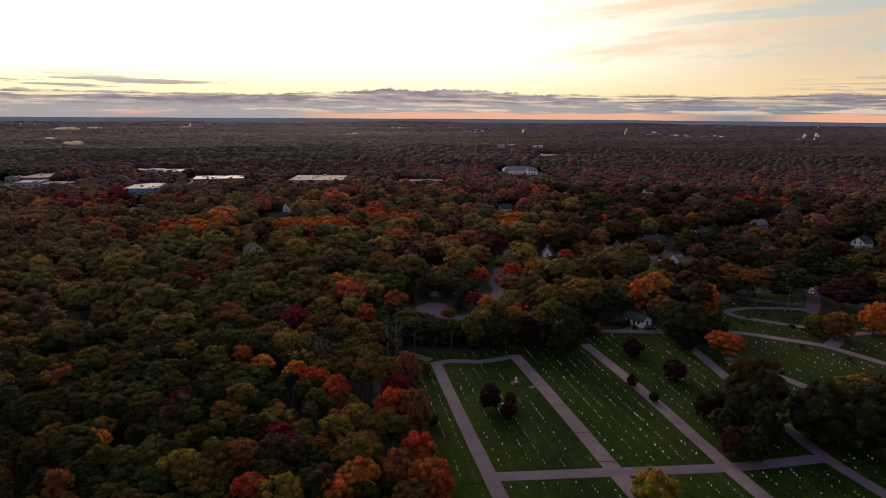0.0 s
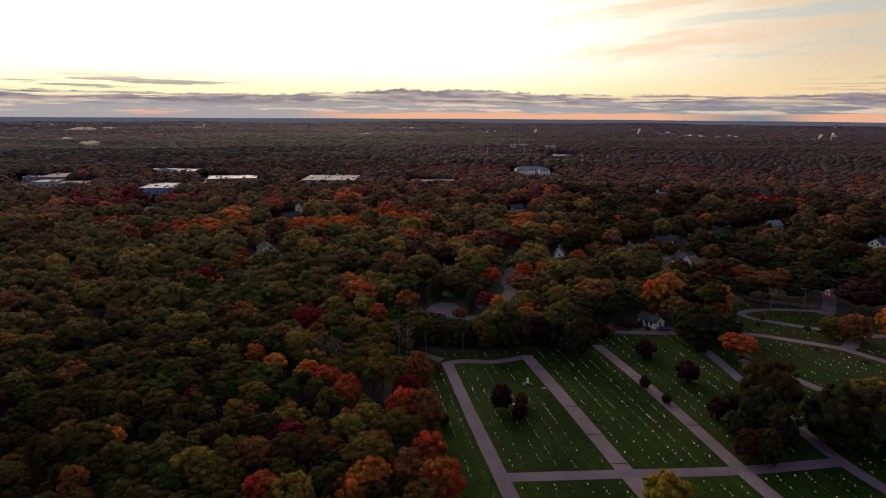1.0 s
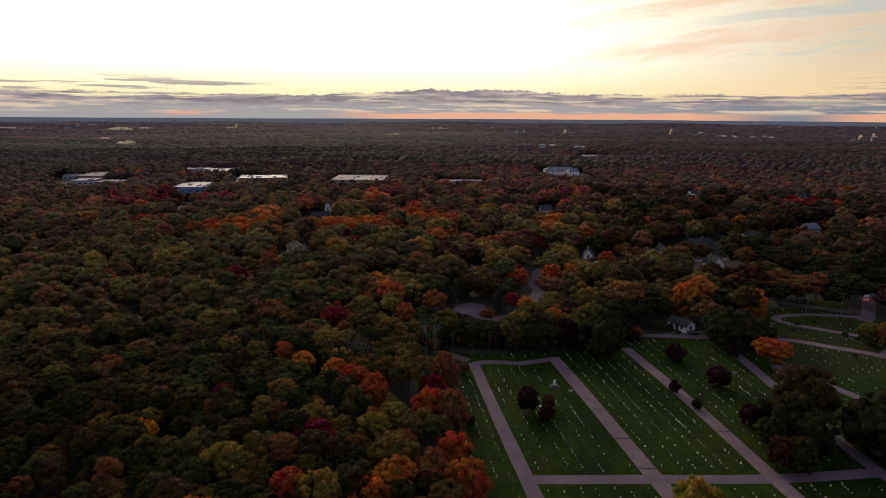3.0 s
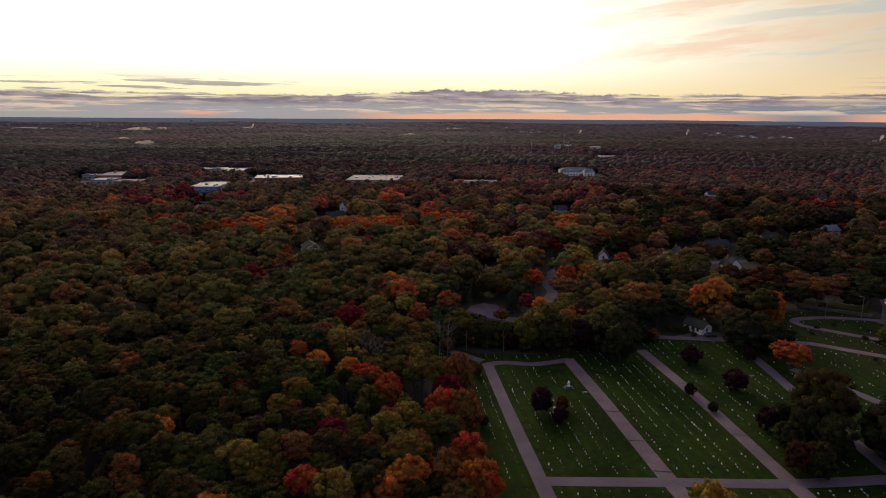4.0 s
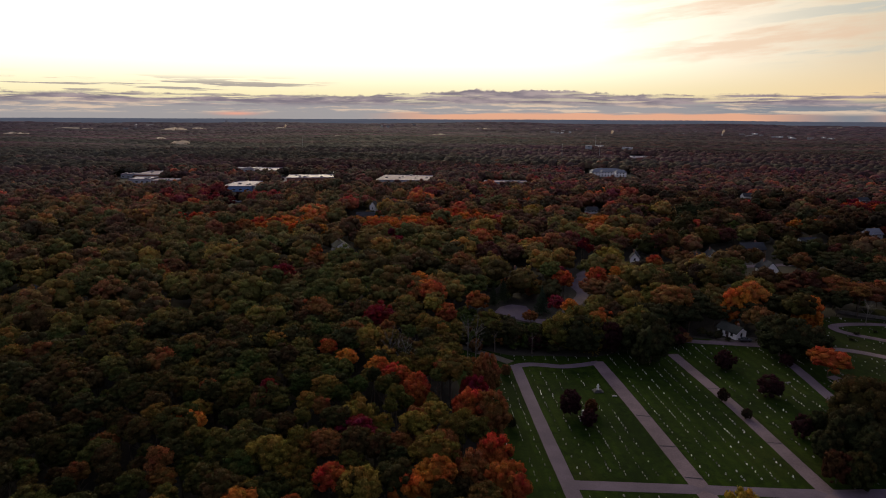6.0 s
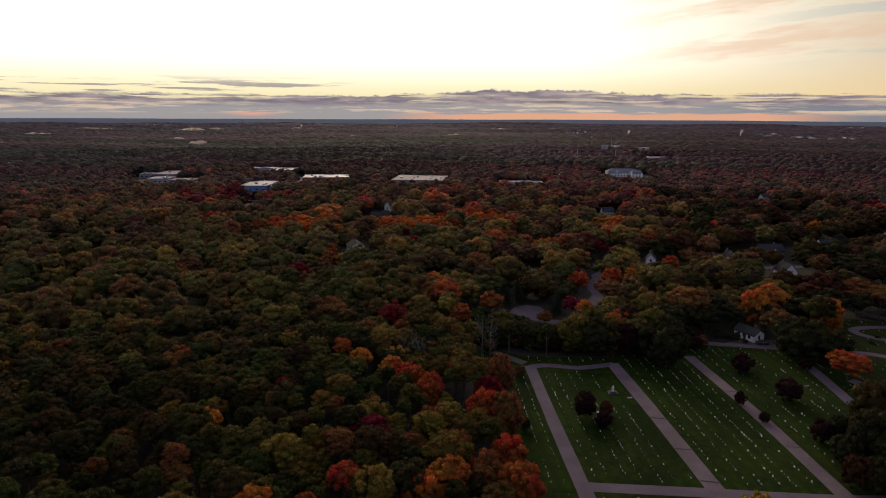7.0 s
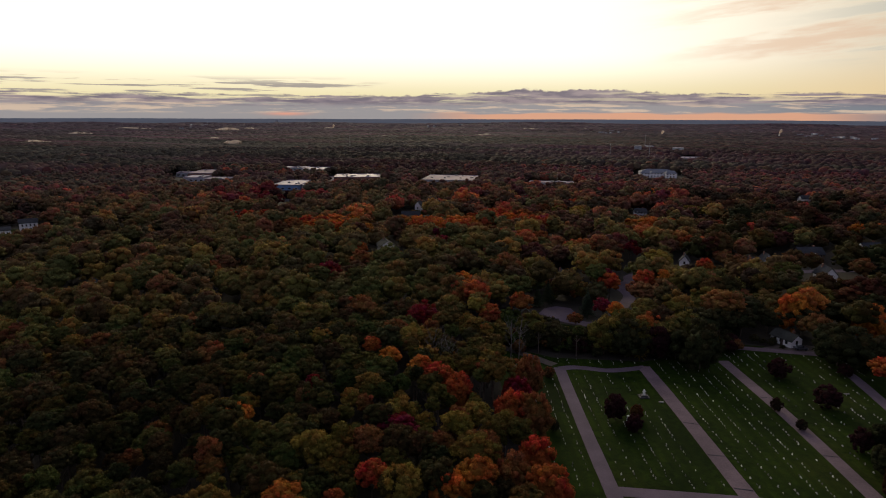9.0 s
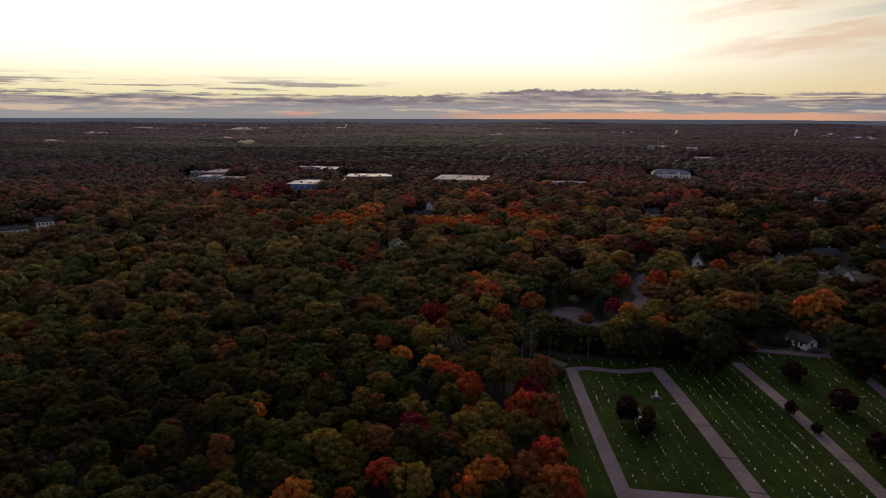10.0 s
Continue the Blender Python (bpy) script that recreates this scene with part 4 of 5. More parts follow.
r = random.Random(12)
for i in range(88):
    f = i / 87
    x = -20 + 78 * f
    y = 206 - 2.5 * math.sin(f * 3.1) + 25.6 * max(0, f - 0.55) + r.uniform(0, 9)
    if not bool(near_line(ROAD_LINES["north_lane"][1], np.array([x]), np.array([y]), 4.2)[0]):
        shrub(x, y, r.uniform(1.6, 2.8), r.uniform(3.0, 6.5), r.choice((DARK, DARK, GREEN, OLIVE, BROWN, MAROON)))

def pine_mesh(seed):
    """A conifer's foliage: drooping whorls of needle sprays round the stem, 10 m tall."""
    r = np.random.default_rng(seed)
    v, f = [], []
    for k in range(13):
        z = 1.2 + k * 0.66
        reach = (10.2 - z) * 0.34 * r.uniform(0.85, 1.15)
        for i in range(9):
            a = i * 0.698 + k * 0.37 + r.uniform(-0.2, 0.2)
            o = reach * r.uniform(0.7, 1.1)
            d, q = np.array([math.cos(a), math.sin(a), 0]), np.array([-math.sin(a), math.cos(a), 0])
            for j in range(3):
                t0, t1 = o * j / 3, o * (j + 1) / 3
                w = 0.55 * (1 - j * 0.2)
                b = len(v)
                p0, p1 = d * t0 + (0, 0, z - t0 * 0.22), d * t1 + (0, 0, z - t1 * 0.22 + r.uniform(-0.1, 0.1))
                v += [p0 + q * w * 0.5, p0 - q * w * 0.5, p1 - q * w * 0.45 - (0, 0, 0.15), p1 + q * w * 0.45 - (0, 0, 0.15), (p0 + p1) / 2 + (0, 0, 0.22)]
                f += [(b, b + 1, b + 4), (b + 1, b + 2, b + 4), (b + 2, b + 3, b + 4), (b + 3, b, b + 4)]
    b = len(v)
    v += [np.array([0.25, 0, 9.2]), np.array([-0.12, 0.2, 9.2]), np.array([-0.12, -0.2, 9.2]), np.array([0, 0, 10.4])]
    f += [(b, b + 1, b + 3), (b + 1, b + 2, b + 3), (b + 2, b, b + 3)]
    return fast_mesh("needles", np.array(v), np.array(f), LEAF_OB, False)


PINES = [pine_mesh(i) for i in range(2)]


def pine(x, y, h, col, label):
    top = empty("pine_tree", x, y, 0, float(rng.uniform(0, 360)))
    tr = part("trunk", TRUNKS[0], BARK, top)
    tr.scale = (h / 15.0, h / 15.0, h / 15.0 * 1.25)
    nd = part("needles", PINES[int(rng.integers(0, 2))], LEAF_OB, top)
    nd.scale, nd.color = (h / 10.0 * 1.15, h / 10.0 * 1.15, h / 10.0), (*col, 1)
    tagged(top, label, "tree")


pine(7.5, 247, 12, (0.030, 0.046, 0.028), "dark open-branched pine on the green of the close")
pine(24.5, 206, 9, (0.20, 0.15, 0.03), "slender golden larch at the cemetery's edge")
for x, y, h in ((-9, 262, 11), (-13, 256, 10), (14, 214, 10), (34, 222, 12), (41, 226, 13), (10, 265, 10), (60, 236, 12)):
    pine(x, y, h, (0.032, 0.046, 0.024), "dark green pine behind the cemetery")
for x, y, h in ((71.2, 227.0, 2.2), (74.5, 224.9, 1.8), (72.8, 229.6, 2.6), (69.0, 228.6, 2.4), (66.5, 229.8, 3.2), (88.6, 229.4, 2.0)):
    shrub(x, y, h * 0.6, h, DARK)
for x, y in ((125, 240), (143, 237.5), (149, 236.5), (147, 232.5), (137, 229), (139, 225), (146, 219), (128, 206.5), (137.5, 195), (157, 193), (133, 243), (120, 233)):
    shrub(x, y, float(rng.uniform(0.8, 1.3)), float(rng.uniform(0.9, 1.5)), DARK)


# ---- where the woods stand ----
HOUSE_XY = [(h[0], h[1], h[9], max(h[3], h[4])) for h in HOUSES]
SHED_ROOM = [(77, 231.5, 5, 8)]


def free_ground(x, y, pad=3.0, yards=True):
    ok = ~inside(CEMETERY, x, y)
    for half, line in ROAD_LINES.values():
        ok &= ~near_line(line, x, y, half + np.where(np.hypot(x, y) < 225, 2.4, 4.6))
    for poly in (*LOTS.values(), *LAWNS.values()):
        ok &= ~inside(poly, x, y)
    for hx, hy, yard, w in HOUSE_XY + SHED_ROOM:
        # a gap cleared towards the camera so the house shows, and a margin round it
        d = math.hypot(hx, hy)
        ux, uy = -hx / d, -hy / d
        along, across = (x - hx) * ux + (y - hy) * uy, np.abs((x - hx) * uy - (y - hy) * ux)
        ok &= ~((along > -w * 0.5 - 3 - pad) & (along < (yard if yards else w * 0.5 + 5)) & (across < w * 0.5 - 0.5 + pad))
    for hx, hy, turn, w, dd in [h[:5] for h in HALLS] + [(110, 880, 3, 62, 66)]:
        c, s = math.cos(radians(turn)), math.sin(radians(turn))
        u, v = (x - hx) * c + (y - hy) * s, -(x - hx) * s + (y - hy) * c
        ok &= ~((np.abs(u) < w / 2 + 4) & (v > -dd / 2 - np.where(hy > 1000, 40, np.where(hy > 860, 105, 66))) & (v < dd / 2 + 4))
    return ok


def sightline_height(x, y, pad):
    """How high a tree may grow without hiding a house from the camera: low near its wall, full at the yard's end."""
    top = np.full(len(x), 99.0)
    for hx, hy, yard, w in HOUSE_XY:
        d = math.hypot(hx, hy)
        ux, uy = -hx / d, -hy / d
        along, across = (x - hx) * ux + (y - hy) * uy, np.abs((x - hx) * uy - (y - hy) * ux)
        near = (along > 0) & (along < yard) & (across < w * 0.5 - 0.5 + pad)
        top = np.where(near, np.minimum(top, 2.6 + along * 75.0 / d), top)
    return top


r = random.Random(31)
n_low = 0
for hx, hy, yard, w in HOUSE_XY:
    d = math.hypot(hx, hy)
    for _ in range(int(yard * 0.42)):
        a, c = r.uniform(w * 0.5 + 3, yard + 3), r.uniform(-w * 0.5 - 4, w * 0.5 + 4)
        x, y = hx - a * hx / d + c * hy / d, hy - a * hy / d - c * hx / d
        clear = not any(bool(near_line(line, np.array([x]), np.array([y]), half + 1.8)[0]) for half, line in ROAD_LINES.values())
        clear = clear and not bool(inside(CEMETERY, np.array([x]), np.array([y]))[0]) and n_low < 230
        if clear:
            n_low += 1
            h = r.uniform(2.2, 3.6) + 3.5 * (a / (yard + 3)) * r.random()
            shrub(x, y, r.uniform(1.5, 3.0), h, r.choice((DARK, DARK, GREEN, OLIVE, MOSS, BROWN, RUST, MAROON)))


def wander(x, y, s, seed):
    """A smooth field between 0 and 1."""
    r = np.random.default_rng(seed)
    out = np.zeros(np.shape(x))
    for i in range(7):
        a, ph, k = r.uniform(0, 6.28), r.uniform(0, 6.28), s * r.uniform(0.6, 1.9)
        out = out + np.sin((x * math.cos(a) + y * math.sin(a)) * k + ph)
    return 0.5 + out / 7.0 * 0.85


PALETTE = np.array([GREEN, MOSS, OLIVE, YELLOW, BROWN, RUST, ORANGE, FLAME, RED, MAROON, DARK, BRONZE, DEEP])


def leaf_colours(x, y):
    """A colour for each tree: olive in the west, warmer in drifts, reddest beside the cemetery and among the houses;
    distance haze is painted in.
    """
    n = len(x)
    d = np.hypot(x, y)
    warm = wander(x, y, 0.022, 3) * 0.5 + wander(x, y, 0.06, 5) * 0.5 - 0.5
    edge = (0.75 * np.exp(-((x - (4 - (y - 118) * 0.25)) / 24.0) ** 2) + 0.5 * np.exp(-((x - (-20 - (y - 118) * 0.25)) / 55.0) ** 2)) * (y < 240)
    east = np.clip((x + 150) / 70, 0, 1)
    v = rng.random(n) * 0.86 + warm * 0.75 - 0.03 + 0.30 * edge + np.clip((d - 260) / 120, 0, 1) * (0.03 + 0.10 * east) + 0.18 * ((x > -40) & (y > 215)) - 0.10 * np.clip((-x - 60) / 120, 0, 1) * (d < 330)
    v = np.where((v > 0.74) & (d < 300), 0.74 + (v - 0.74) * 0.62, v)
    idx = np.select([v < 0.27, v < 0.46, v < 0.66, v < 0.74, v < 0.82, v < 0.92, v < 0.97, v < 1.03, v < 1.08], [0, 1, 2, 3, 4, 5, 6, 7, 8], 9)
    idx[(wander(x, y, 0.04, 51) > 0.60) & (rng.random(n) < 0.4) & (x < 40)] = 10
    # more dark crowns in the east, partly standing in for lens falloff
    idx[rng.random(n) < 0.06 + 0.5 * np.clip((x - 110) / 60, 0, 1) * (y > 215) * (d < 520)] = 10
    idx = np.where((d < 250) & ((idx == 4) | (idx == 9)), rng.integers(2, 4, n), idx)
    idx = np.where((d < 250) & (idx == 5) & (rng.random(n) < 0.5), 3, idx)
    # darker crowns among the eastern houses: dark trees, plus lens falloff painted into leaf colours
    dark_east = rng.random(n) < 0.88 * np.clip((x - 40) / 90, 0, 1) * (y > 215) * np.clip((760 - d) / 150, 0, 1)
    # deeper greens in the west, also darkened in place of lens falloff
    deep_green = rng.random(n) < 0.78 * np.clip((-x - 20) / 70, 0, 1) * np.clip((245 - d) / 60, 0.2, 1) * np.clip((520 - d) / 120, 0, 1)
    idx = np.where(deep_green & (idx < 5), rng.choice([10, 10, 0, 12], n), idx)
    idx = np.where(dark_east, rng.choice([10, 10, 11, 9, 11, 4], n), idx)
    c = PALETTE[idx] * rng.uniform(0.48, 1.02, (n, 1))
    c = c * 0.82 + PALETTE[rng.integers(0, 6, n)] * 0.18
    # crowns brightened and pinked with distance: haze lift put into leaf colour
    mid = (np.clip((d - 150) / 200, 0, 1) * ~dark_east)[:, None]
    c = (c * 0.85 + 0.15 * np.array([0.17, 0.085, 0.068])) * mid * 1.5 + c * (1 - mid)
    # a red belt of maples before the halls
    belt = (np.hypot((x + 262) / 62, (y - 518) / 34) < 1) | (np.hypot((x + 186) / 13, (y - 652) / 16) < 1)
    c = np.where((belt & (rng.random(n) < 0.5))[:, None], np.array([0.25, 0.058, 0.036]) * rng.uniform(0.7, 1.2, (n, 1)), c)
    # far woods drift between green and brown, with distance haze painted into the leaves
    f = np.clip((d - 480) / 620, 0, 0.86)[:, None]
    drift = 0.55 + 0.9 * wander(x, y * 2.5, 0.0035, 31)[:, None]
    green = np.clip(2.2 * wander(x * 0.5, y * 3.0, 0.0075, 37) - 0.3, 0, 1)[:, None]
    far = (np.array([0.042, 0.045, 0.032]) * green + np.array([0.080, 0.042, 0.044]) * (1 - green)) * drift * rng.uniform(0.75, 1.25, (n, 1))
    # weaker glow and lens falloff in the east, painted as darker far leaves
    east_dim = np.clip(x / d / 0.42, 0, 1)[:, None] * 0.5
    far = (far * np.array([1.15, 1.18, 1.5]) * (1 - east_dim) + np.array([0.034, 0.034, 0.036]) * east_dim) * (1 + 0.25 * np.clip((d - 1300) / 900, 0, 1)[:, None])
    # haze again: pale violet mixed into the leaves towards the horizon
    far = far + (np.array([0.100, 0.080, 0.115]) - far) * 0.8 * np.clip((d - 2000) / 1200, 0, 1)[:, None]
    # the nearer palette gets a blue haze lift with distance too
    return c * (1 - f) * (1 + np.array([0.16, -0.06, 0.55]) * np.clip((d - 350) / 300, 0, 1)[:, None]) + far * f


def hex_points(x0, x1, y0, y1, s):
    xs, ys = np.meshgrid(np.arange(x0, x1, s), np.arange(y0, y1, s * 0.87))
    xs = xs + (np.arange(xs.shape[0]) % 2)[:, None] * s / 2
    xs, ys = xs.ravel(), ys.ravel()
    return xs + rng.uniform(-0.36, 0.36, len(xs)) * s, ys + rng.uniform(-0.36, 0.36, len(ys)) * s


def in_sector(x, y, lo, hi, margin=2.5):
    d, a = np.hypot(x, y), np.degrees(np.arctan2(x, y))
    return (d >= lo) & (d < hi) & (a > -51.5 - margin) & (a < 38.5 + margin)


for x, y, r, h, c in list(ACCENTS):
    d = math.hypot(x, y)
    if d > 330:
        for k in (-1, 1):
            o = k * r * float(rng.uniform(1.3, 1.8))
            ACCENTS.append((x + o * y / d, y - o * x / d + float(rng.uniform(-4, 4)), r * float(rng.uniform(0.7, 0.95)), h * float(rng.uniform(0.85, 1.0)), tuple(v * float(rng.uniform(0.6, 1.0)) for v in c)))
ACCENTS = [a for a in ACCENTS if all(math.hypot(a[0] - q[0], a[1] - q[1]) > q[2] * 0.5 + 4 for q in HOUSE_XY)]
for a in ACCENTS:
    tree(*a, group="trees that stand out by colour", low=(a[0] > -32 and a[1] < 170) or (-26 < a[0] < 40 and 200 < a[1] < 223))
for a in LAWN_TREES:
    tree(*a, group="trees on the cemetery lawn", low=True)

ax, ay, ar = np.array([a[:3] for a in ACCENTS + LAWN_TREES]).T
x1, y1 = hex_points(-340, 330, 80, 330, 5.9)
k1 = in_sector(x1, y1, 96, 225)
x2, y2 = hex_points(-530, 430, 130, 640, 11.6)
k2 = in_sector(x2, y2, 225, 640)
xs, ys = np.concatenate([x1[k1], x2[k2]]), np.concatenate([y1[k1], y2[k2]])
keep = free_ground(xs, ys, np.where(np.hypot(xs, ys) < 225, 3.2, 5.6), yards=False)
xs, ys = xs[keep], ys[keep]
clear = np.min(np.hypot(xs[:, None] - ax, ys[:, None] - ay) - ar * 0.7, axis=1) > 1.6
xs, ys = xs[clear], ys[clear]
order = np.argsort(np.hypot(xs, ys))
xs, ys = xs[order], ys[order]
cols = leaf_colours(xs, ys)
mature = np.clip((np.hypot(xs, ys) - 205) / 45, 0, 1)
rad = rng.choice([2.3, 2.9, 3.6, 4.6], len(xs)) * rng.uniform(0.88, 1.12, len(xs)) * (1 - mature) + rng.uniform(5.0, 8.6, len(xs)) * mature
hgt = 9.8 + rad * 0.85 + rng.uniform(-1, 1, len(xs)) * (2.2 + 1.6 * mature) + 3.0 * (wander(xs, ys, 0.03, 12) - 0.5)
# hollows of younger trees, and trees kept low where they would hide a house
hgt = np.where((wander(xs, ys, 0.11, 41) > 0.70) & (np.hypot(xs, ys) > 250), hgt * 0.66, hgt)
room = sightline_height(xs, ys, np.where(np.hypot(xs, ys) < 225, 4.0, 8.5))
hgt = np.minimum(hgt, room)
rad = np.minimum(rad, hgt * 0.62)
grown = hgt > 3.0
xs, ys, cols, rad, hgt = xs[grown], ys[grown], cols[grown], rad[grown], hgt[grown]
rest = []
for i in range(len(xs)):
    c = tuple(float(v) for v in cols[i])
    if counts.get(kind_of(c), 0) < 300 and math.hypot(xs[i], ys[i]) < 330:
        tree(float(xs[i]), float(ys[i]), float(rad[i]), float(hgt[i]), c)
    else:
        rest.append(i)


def stand(name, label, x, y, r, h, col, shapes, mid, smooth, squat=1.0):
    """One mesh of many trees; shapes: unit crowns to choose from; mid: how far below its top the crown's middle lies."""
    vs, fs, ts, ns, base = [], [], [], [], 0
    which = rng.integers(0, len(shapes), len(x))
    turn = rng.uniform(0, 6.28, len(x))
    z0 = rise(x, y)
    for k, (v, f, _, tn) in enumerate(shapes):
        s = np.flatnonzero(which == k)
        if not len(s):
            continue
        c, sn = np.cos(turn[s])[:, None], np.sin(turn[s])[:, None]
        X = (v[None, :, 0] * c - v[None, :, 1] * sn) * r[s][:, None] + x[s][:, None]
        Y = (v[None, :, 0] * sn + v[None, :, 1] * c) * r[s][:, None] + y[s][:, None]
        rz = np.minimum(r[s] * 1.02, h[s] * 0.55) * squat
        Z = v[None, :, 2] * rz[:, None] + (h[s] - rz * mid + z0[s])[:, None]
        vs.append(np.stack([X, Y, Z], 2).reshape(-1, 3))
        fs.append((f[None] + (base + np.arange(len(s)) * len(v))[:, None, None]).reshape(-1, 3))
        ts.append(np.repeat(col[s], len(v), axis=0)), ns.append(np.tile(tn, len(s)))
        base += len(s) * len(v)
    ob = new(name, fast_mesh(name, np.concatenate(vs), np.concatenate(fs), LEAF_AT, smooth, np.concatenate(ts), np.concatenate(ns)))
    tagged(ob, label, "woodland", kind="stuff")
    return ob


rest = np.array(rest)
mid_shapes = [crown_mesh(80 + i, 20, ICO1, 220, 0.078, 1.0, 0.29, 1.35, 0.80) for i in range(6)]
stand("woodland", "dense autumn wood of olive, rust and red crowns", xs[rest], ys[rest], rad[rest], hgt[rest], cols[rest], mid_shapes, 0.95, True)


def dome(seed, n, rings):
    """A rough lump open below, for a crown far off."""
    r = np.random.default_rng(seed)
    v, f = [], []
    for k in range(rings):
        ph = (k / rings) * math.pi / 2
        for i in range(n):
            a = 6.283 * (i + 0.5 * (k % 2)) / n
            w = 1 + r.uniform(-0.2, 0.2)
            v.append((math.cos(a) * math.cos(ph) * w, math.sin(a) * math.cos(ph) * w, math.sin(ph) * (1 + r.uniform(-0.15, 0.15)) - (0.35 if k == 0 else 0)))
    v.append((r.uniform(-0.1, 0.1), r.uniform(-0.1, 0.1), 0.95))
    for k in range(rings - 1):
        for i in range(n):
            a, b, c, d = k * n + i, k * n + (i + 1) % n, (k + 1) * n + i, (k + 1) * n + (i + 1) % n
            f += [(a, b, c), (b, d, c)]
    f += [((rings - 1) * n + i, (rings - 1) * n + (i + 1) % n, rings * n) for i in range(n)]
    return np.array(v), np.array(f), len(f), np.full(len(v), 0.12)


x0, y0 = hex_points(-130, 130, -130, 130, 7.6)
k0 = (np.hypot(x0, y0) < 128) & ~in_sector(x0, y0, 96, 640) & ~inside(CEMETERY, x0, y0) & ~near_line(ROAD_LINES["west_lane"][1], x0, y0, 4.5)
x0, y0 = x0[k0], y0[k0]
stand("woodland", "olive and rust wood below the camera", x0, y0, rng.uniform(3.4, 5.4, len(x0)), rng.uniform(11, 15, len(x0)), leaf_colours(x0, y0),
      [crown_mesh(140 + i, 7, ICO1, 0, 0.12, 1.0, 0.50) for i in range(3)], 0.95, False)

far_shapes = [dome(i, 8, 3) for i in range(8)]
lobed_shapes = [crown_mesh(120 + i, 9, ICO1, 0, 0.1, 1.0, 0.42, 1.2, 0.84) for i in range(6)]
for near, far, shapes, smooth, squat in ((640, 930, lobed_shapes, True, 1.0), (930, 1400, far_shapes, True, 0.85)):
    xs, ys = hex_points(-1250, 950, 300, 1420, 12.4)
    keep = in_sector(xs, ys, near, far) & free_ground(xs, ys)
    xs, ys = xs[keep], ys[keep]
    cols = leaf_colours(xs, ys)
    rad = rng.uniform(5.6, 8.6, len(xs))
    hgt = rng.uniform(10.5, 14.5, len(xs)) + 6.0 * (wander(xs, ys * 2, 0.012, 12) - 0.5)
    stand("woodland", "distant wood of olive and russet crowns with haze painted in", xs, ys, rad, hgt, cols, shapes, 0.95, smooth, squat)

# out to the horizon in ever larger lumps
px, py, pr = [], [], []
d = 1400.0
while d < 3700:
    s = 12.5 + (d - 1400) * 0.0078
    an = np.radians(np.arange(-54.0, 41.0, math.degrees(s / d)))
    an = an + rng.uniform(-0.4, 0.4, len(an)) * s / d
    dd = d + rng.uniform(-0.4, 0.4, len(an)) * s
    px.append(dd * np.sin(an)), py.append(dd * np.cos(an)), pr.append(np.full(len(an), s))
    d += s * 0.95
xs, ys, ss = np.concatenate(px), np.concatenate(py), np.concatenate(pr)
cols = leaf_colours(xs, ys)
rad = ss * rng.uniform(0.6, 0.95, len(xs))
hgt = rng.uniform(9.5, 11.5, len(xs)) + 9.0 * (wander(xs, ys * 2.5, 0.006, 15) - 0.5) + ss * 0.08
stand("woodland", "far autumn woods reaching to the horizon, leaves tinted with haze", xs, ys, rad, hgt, cols, [dome(20 + i, 6, 2) for i in range(6)], 0.85, True, 0.5)

# the wooded ridge that closes the view, distance haze painted on as blue-grey
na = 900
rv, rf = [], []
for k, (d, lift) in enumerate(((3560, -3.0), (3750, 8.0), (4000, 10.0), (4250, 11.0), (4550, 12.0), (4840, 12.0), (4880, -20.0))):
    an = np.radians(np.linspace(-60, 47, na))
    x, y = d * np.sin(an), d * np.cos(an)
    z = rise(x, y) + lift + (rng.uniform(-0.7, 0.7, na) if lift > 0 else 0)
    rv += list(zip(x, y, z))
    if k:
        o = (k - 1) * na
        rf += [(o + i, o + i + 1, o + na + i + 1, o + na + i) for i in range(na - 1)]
tagged(new("backdrop", mesh_from("ridge", rv, rf, RIDGE, True)), "wooded ridge along the horizon in painted blue-grey haze", "hills", kind="structure")

# ---- gravestones in rows along the lanes ----
DIR = Vector((13.0, -66.0)).normalized()
SIDE = Vector((-DIR.y, DIR.x))


def tablet_mesh(kind):
    bm = bmesh.new()
    w, th, h = ((0.36, 0.11, 0.78), (0.46, 0.13, 0.58), (0.27, 0.10, 0.96))[kind]
    n = 7
    prof = [(-w, 0.18), (w, 0.18)]
    if kind == 1:
        prof += [(w, h - 0.1), (w - 0.1, h), (-w + 0.1, h), (-w, h - 0.1)]
    else:
        prof += [(w * math.cos(math.pi * i / n), h - w * 0.5 + w * 0.5 * math.sin(math.pi * i / n)) for i in range(n + 1)]
    lo = [bm.verts.new((x, -th, z)) for x, z in prof]
    hi = [bm.verts.new((x, th, z)) for x, z in prof]
    bm.faces.new(lo), bm.faces.new(hi[::-1])
    for i in range(len(prof)):
        j = (i + 1) % len(prof)
        bm.faces.new((lo[j], lo[i], hi[i], hi[j]))
    bmesh.ops.recalc_face_normals(bm, faces=bm.faces)
    me = bpy.data.meshes.new("tablet")
    bm.to_mesh(me)
    bm.free()
    return me


def stone_set(mat):
    out = []
    for k in range(3):
        t = tablet_mesh(k)
        t.materials.append(mat)
        w = (0.5, 0.66, 0.42)[k]
        b = bpy.data.meshes.new("base")
        bm = boxed(-w, w, -0.24, 0.24, -0.05, 0.2, bevel=0.03)
        bm.to_mesh(b)
        bm.free()
        b.materials.append(mat)
        out.append((t, b))
    return out


STONES = [stone_set(GRANITE), stone_set(MARBLE), stone_set(DARK_GRANITE)]
spots = []
u = -40.0
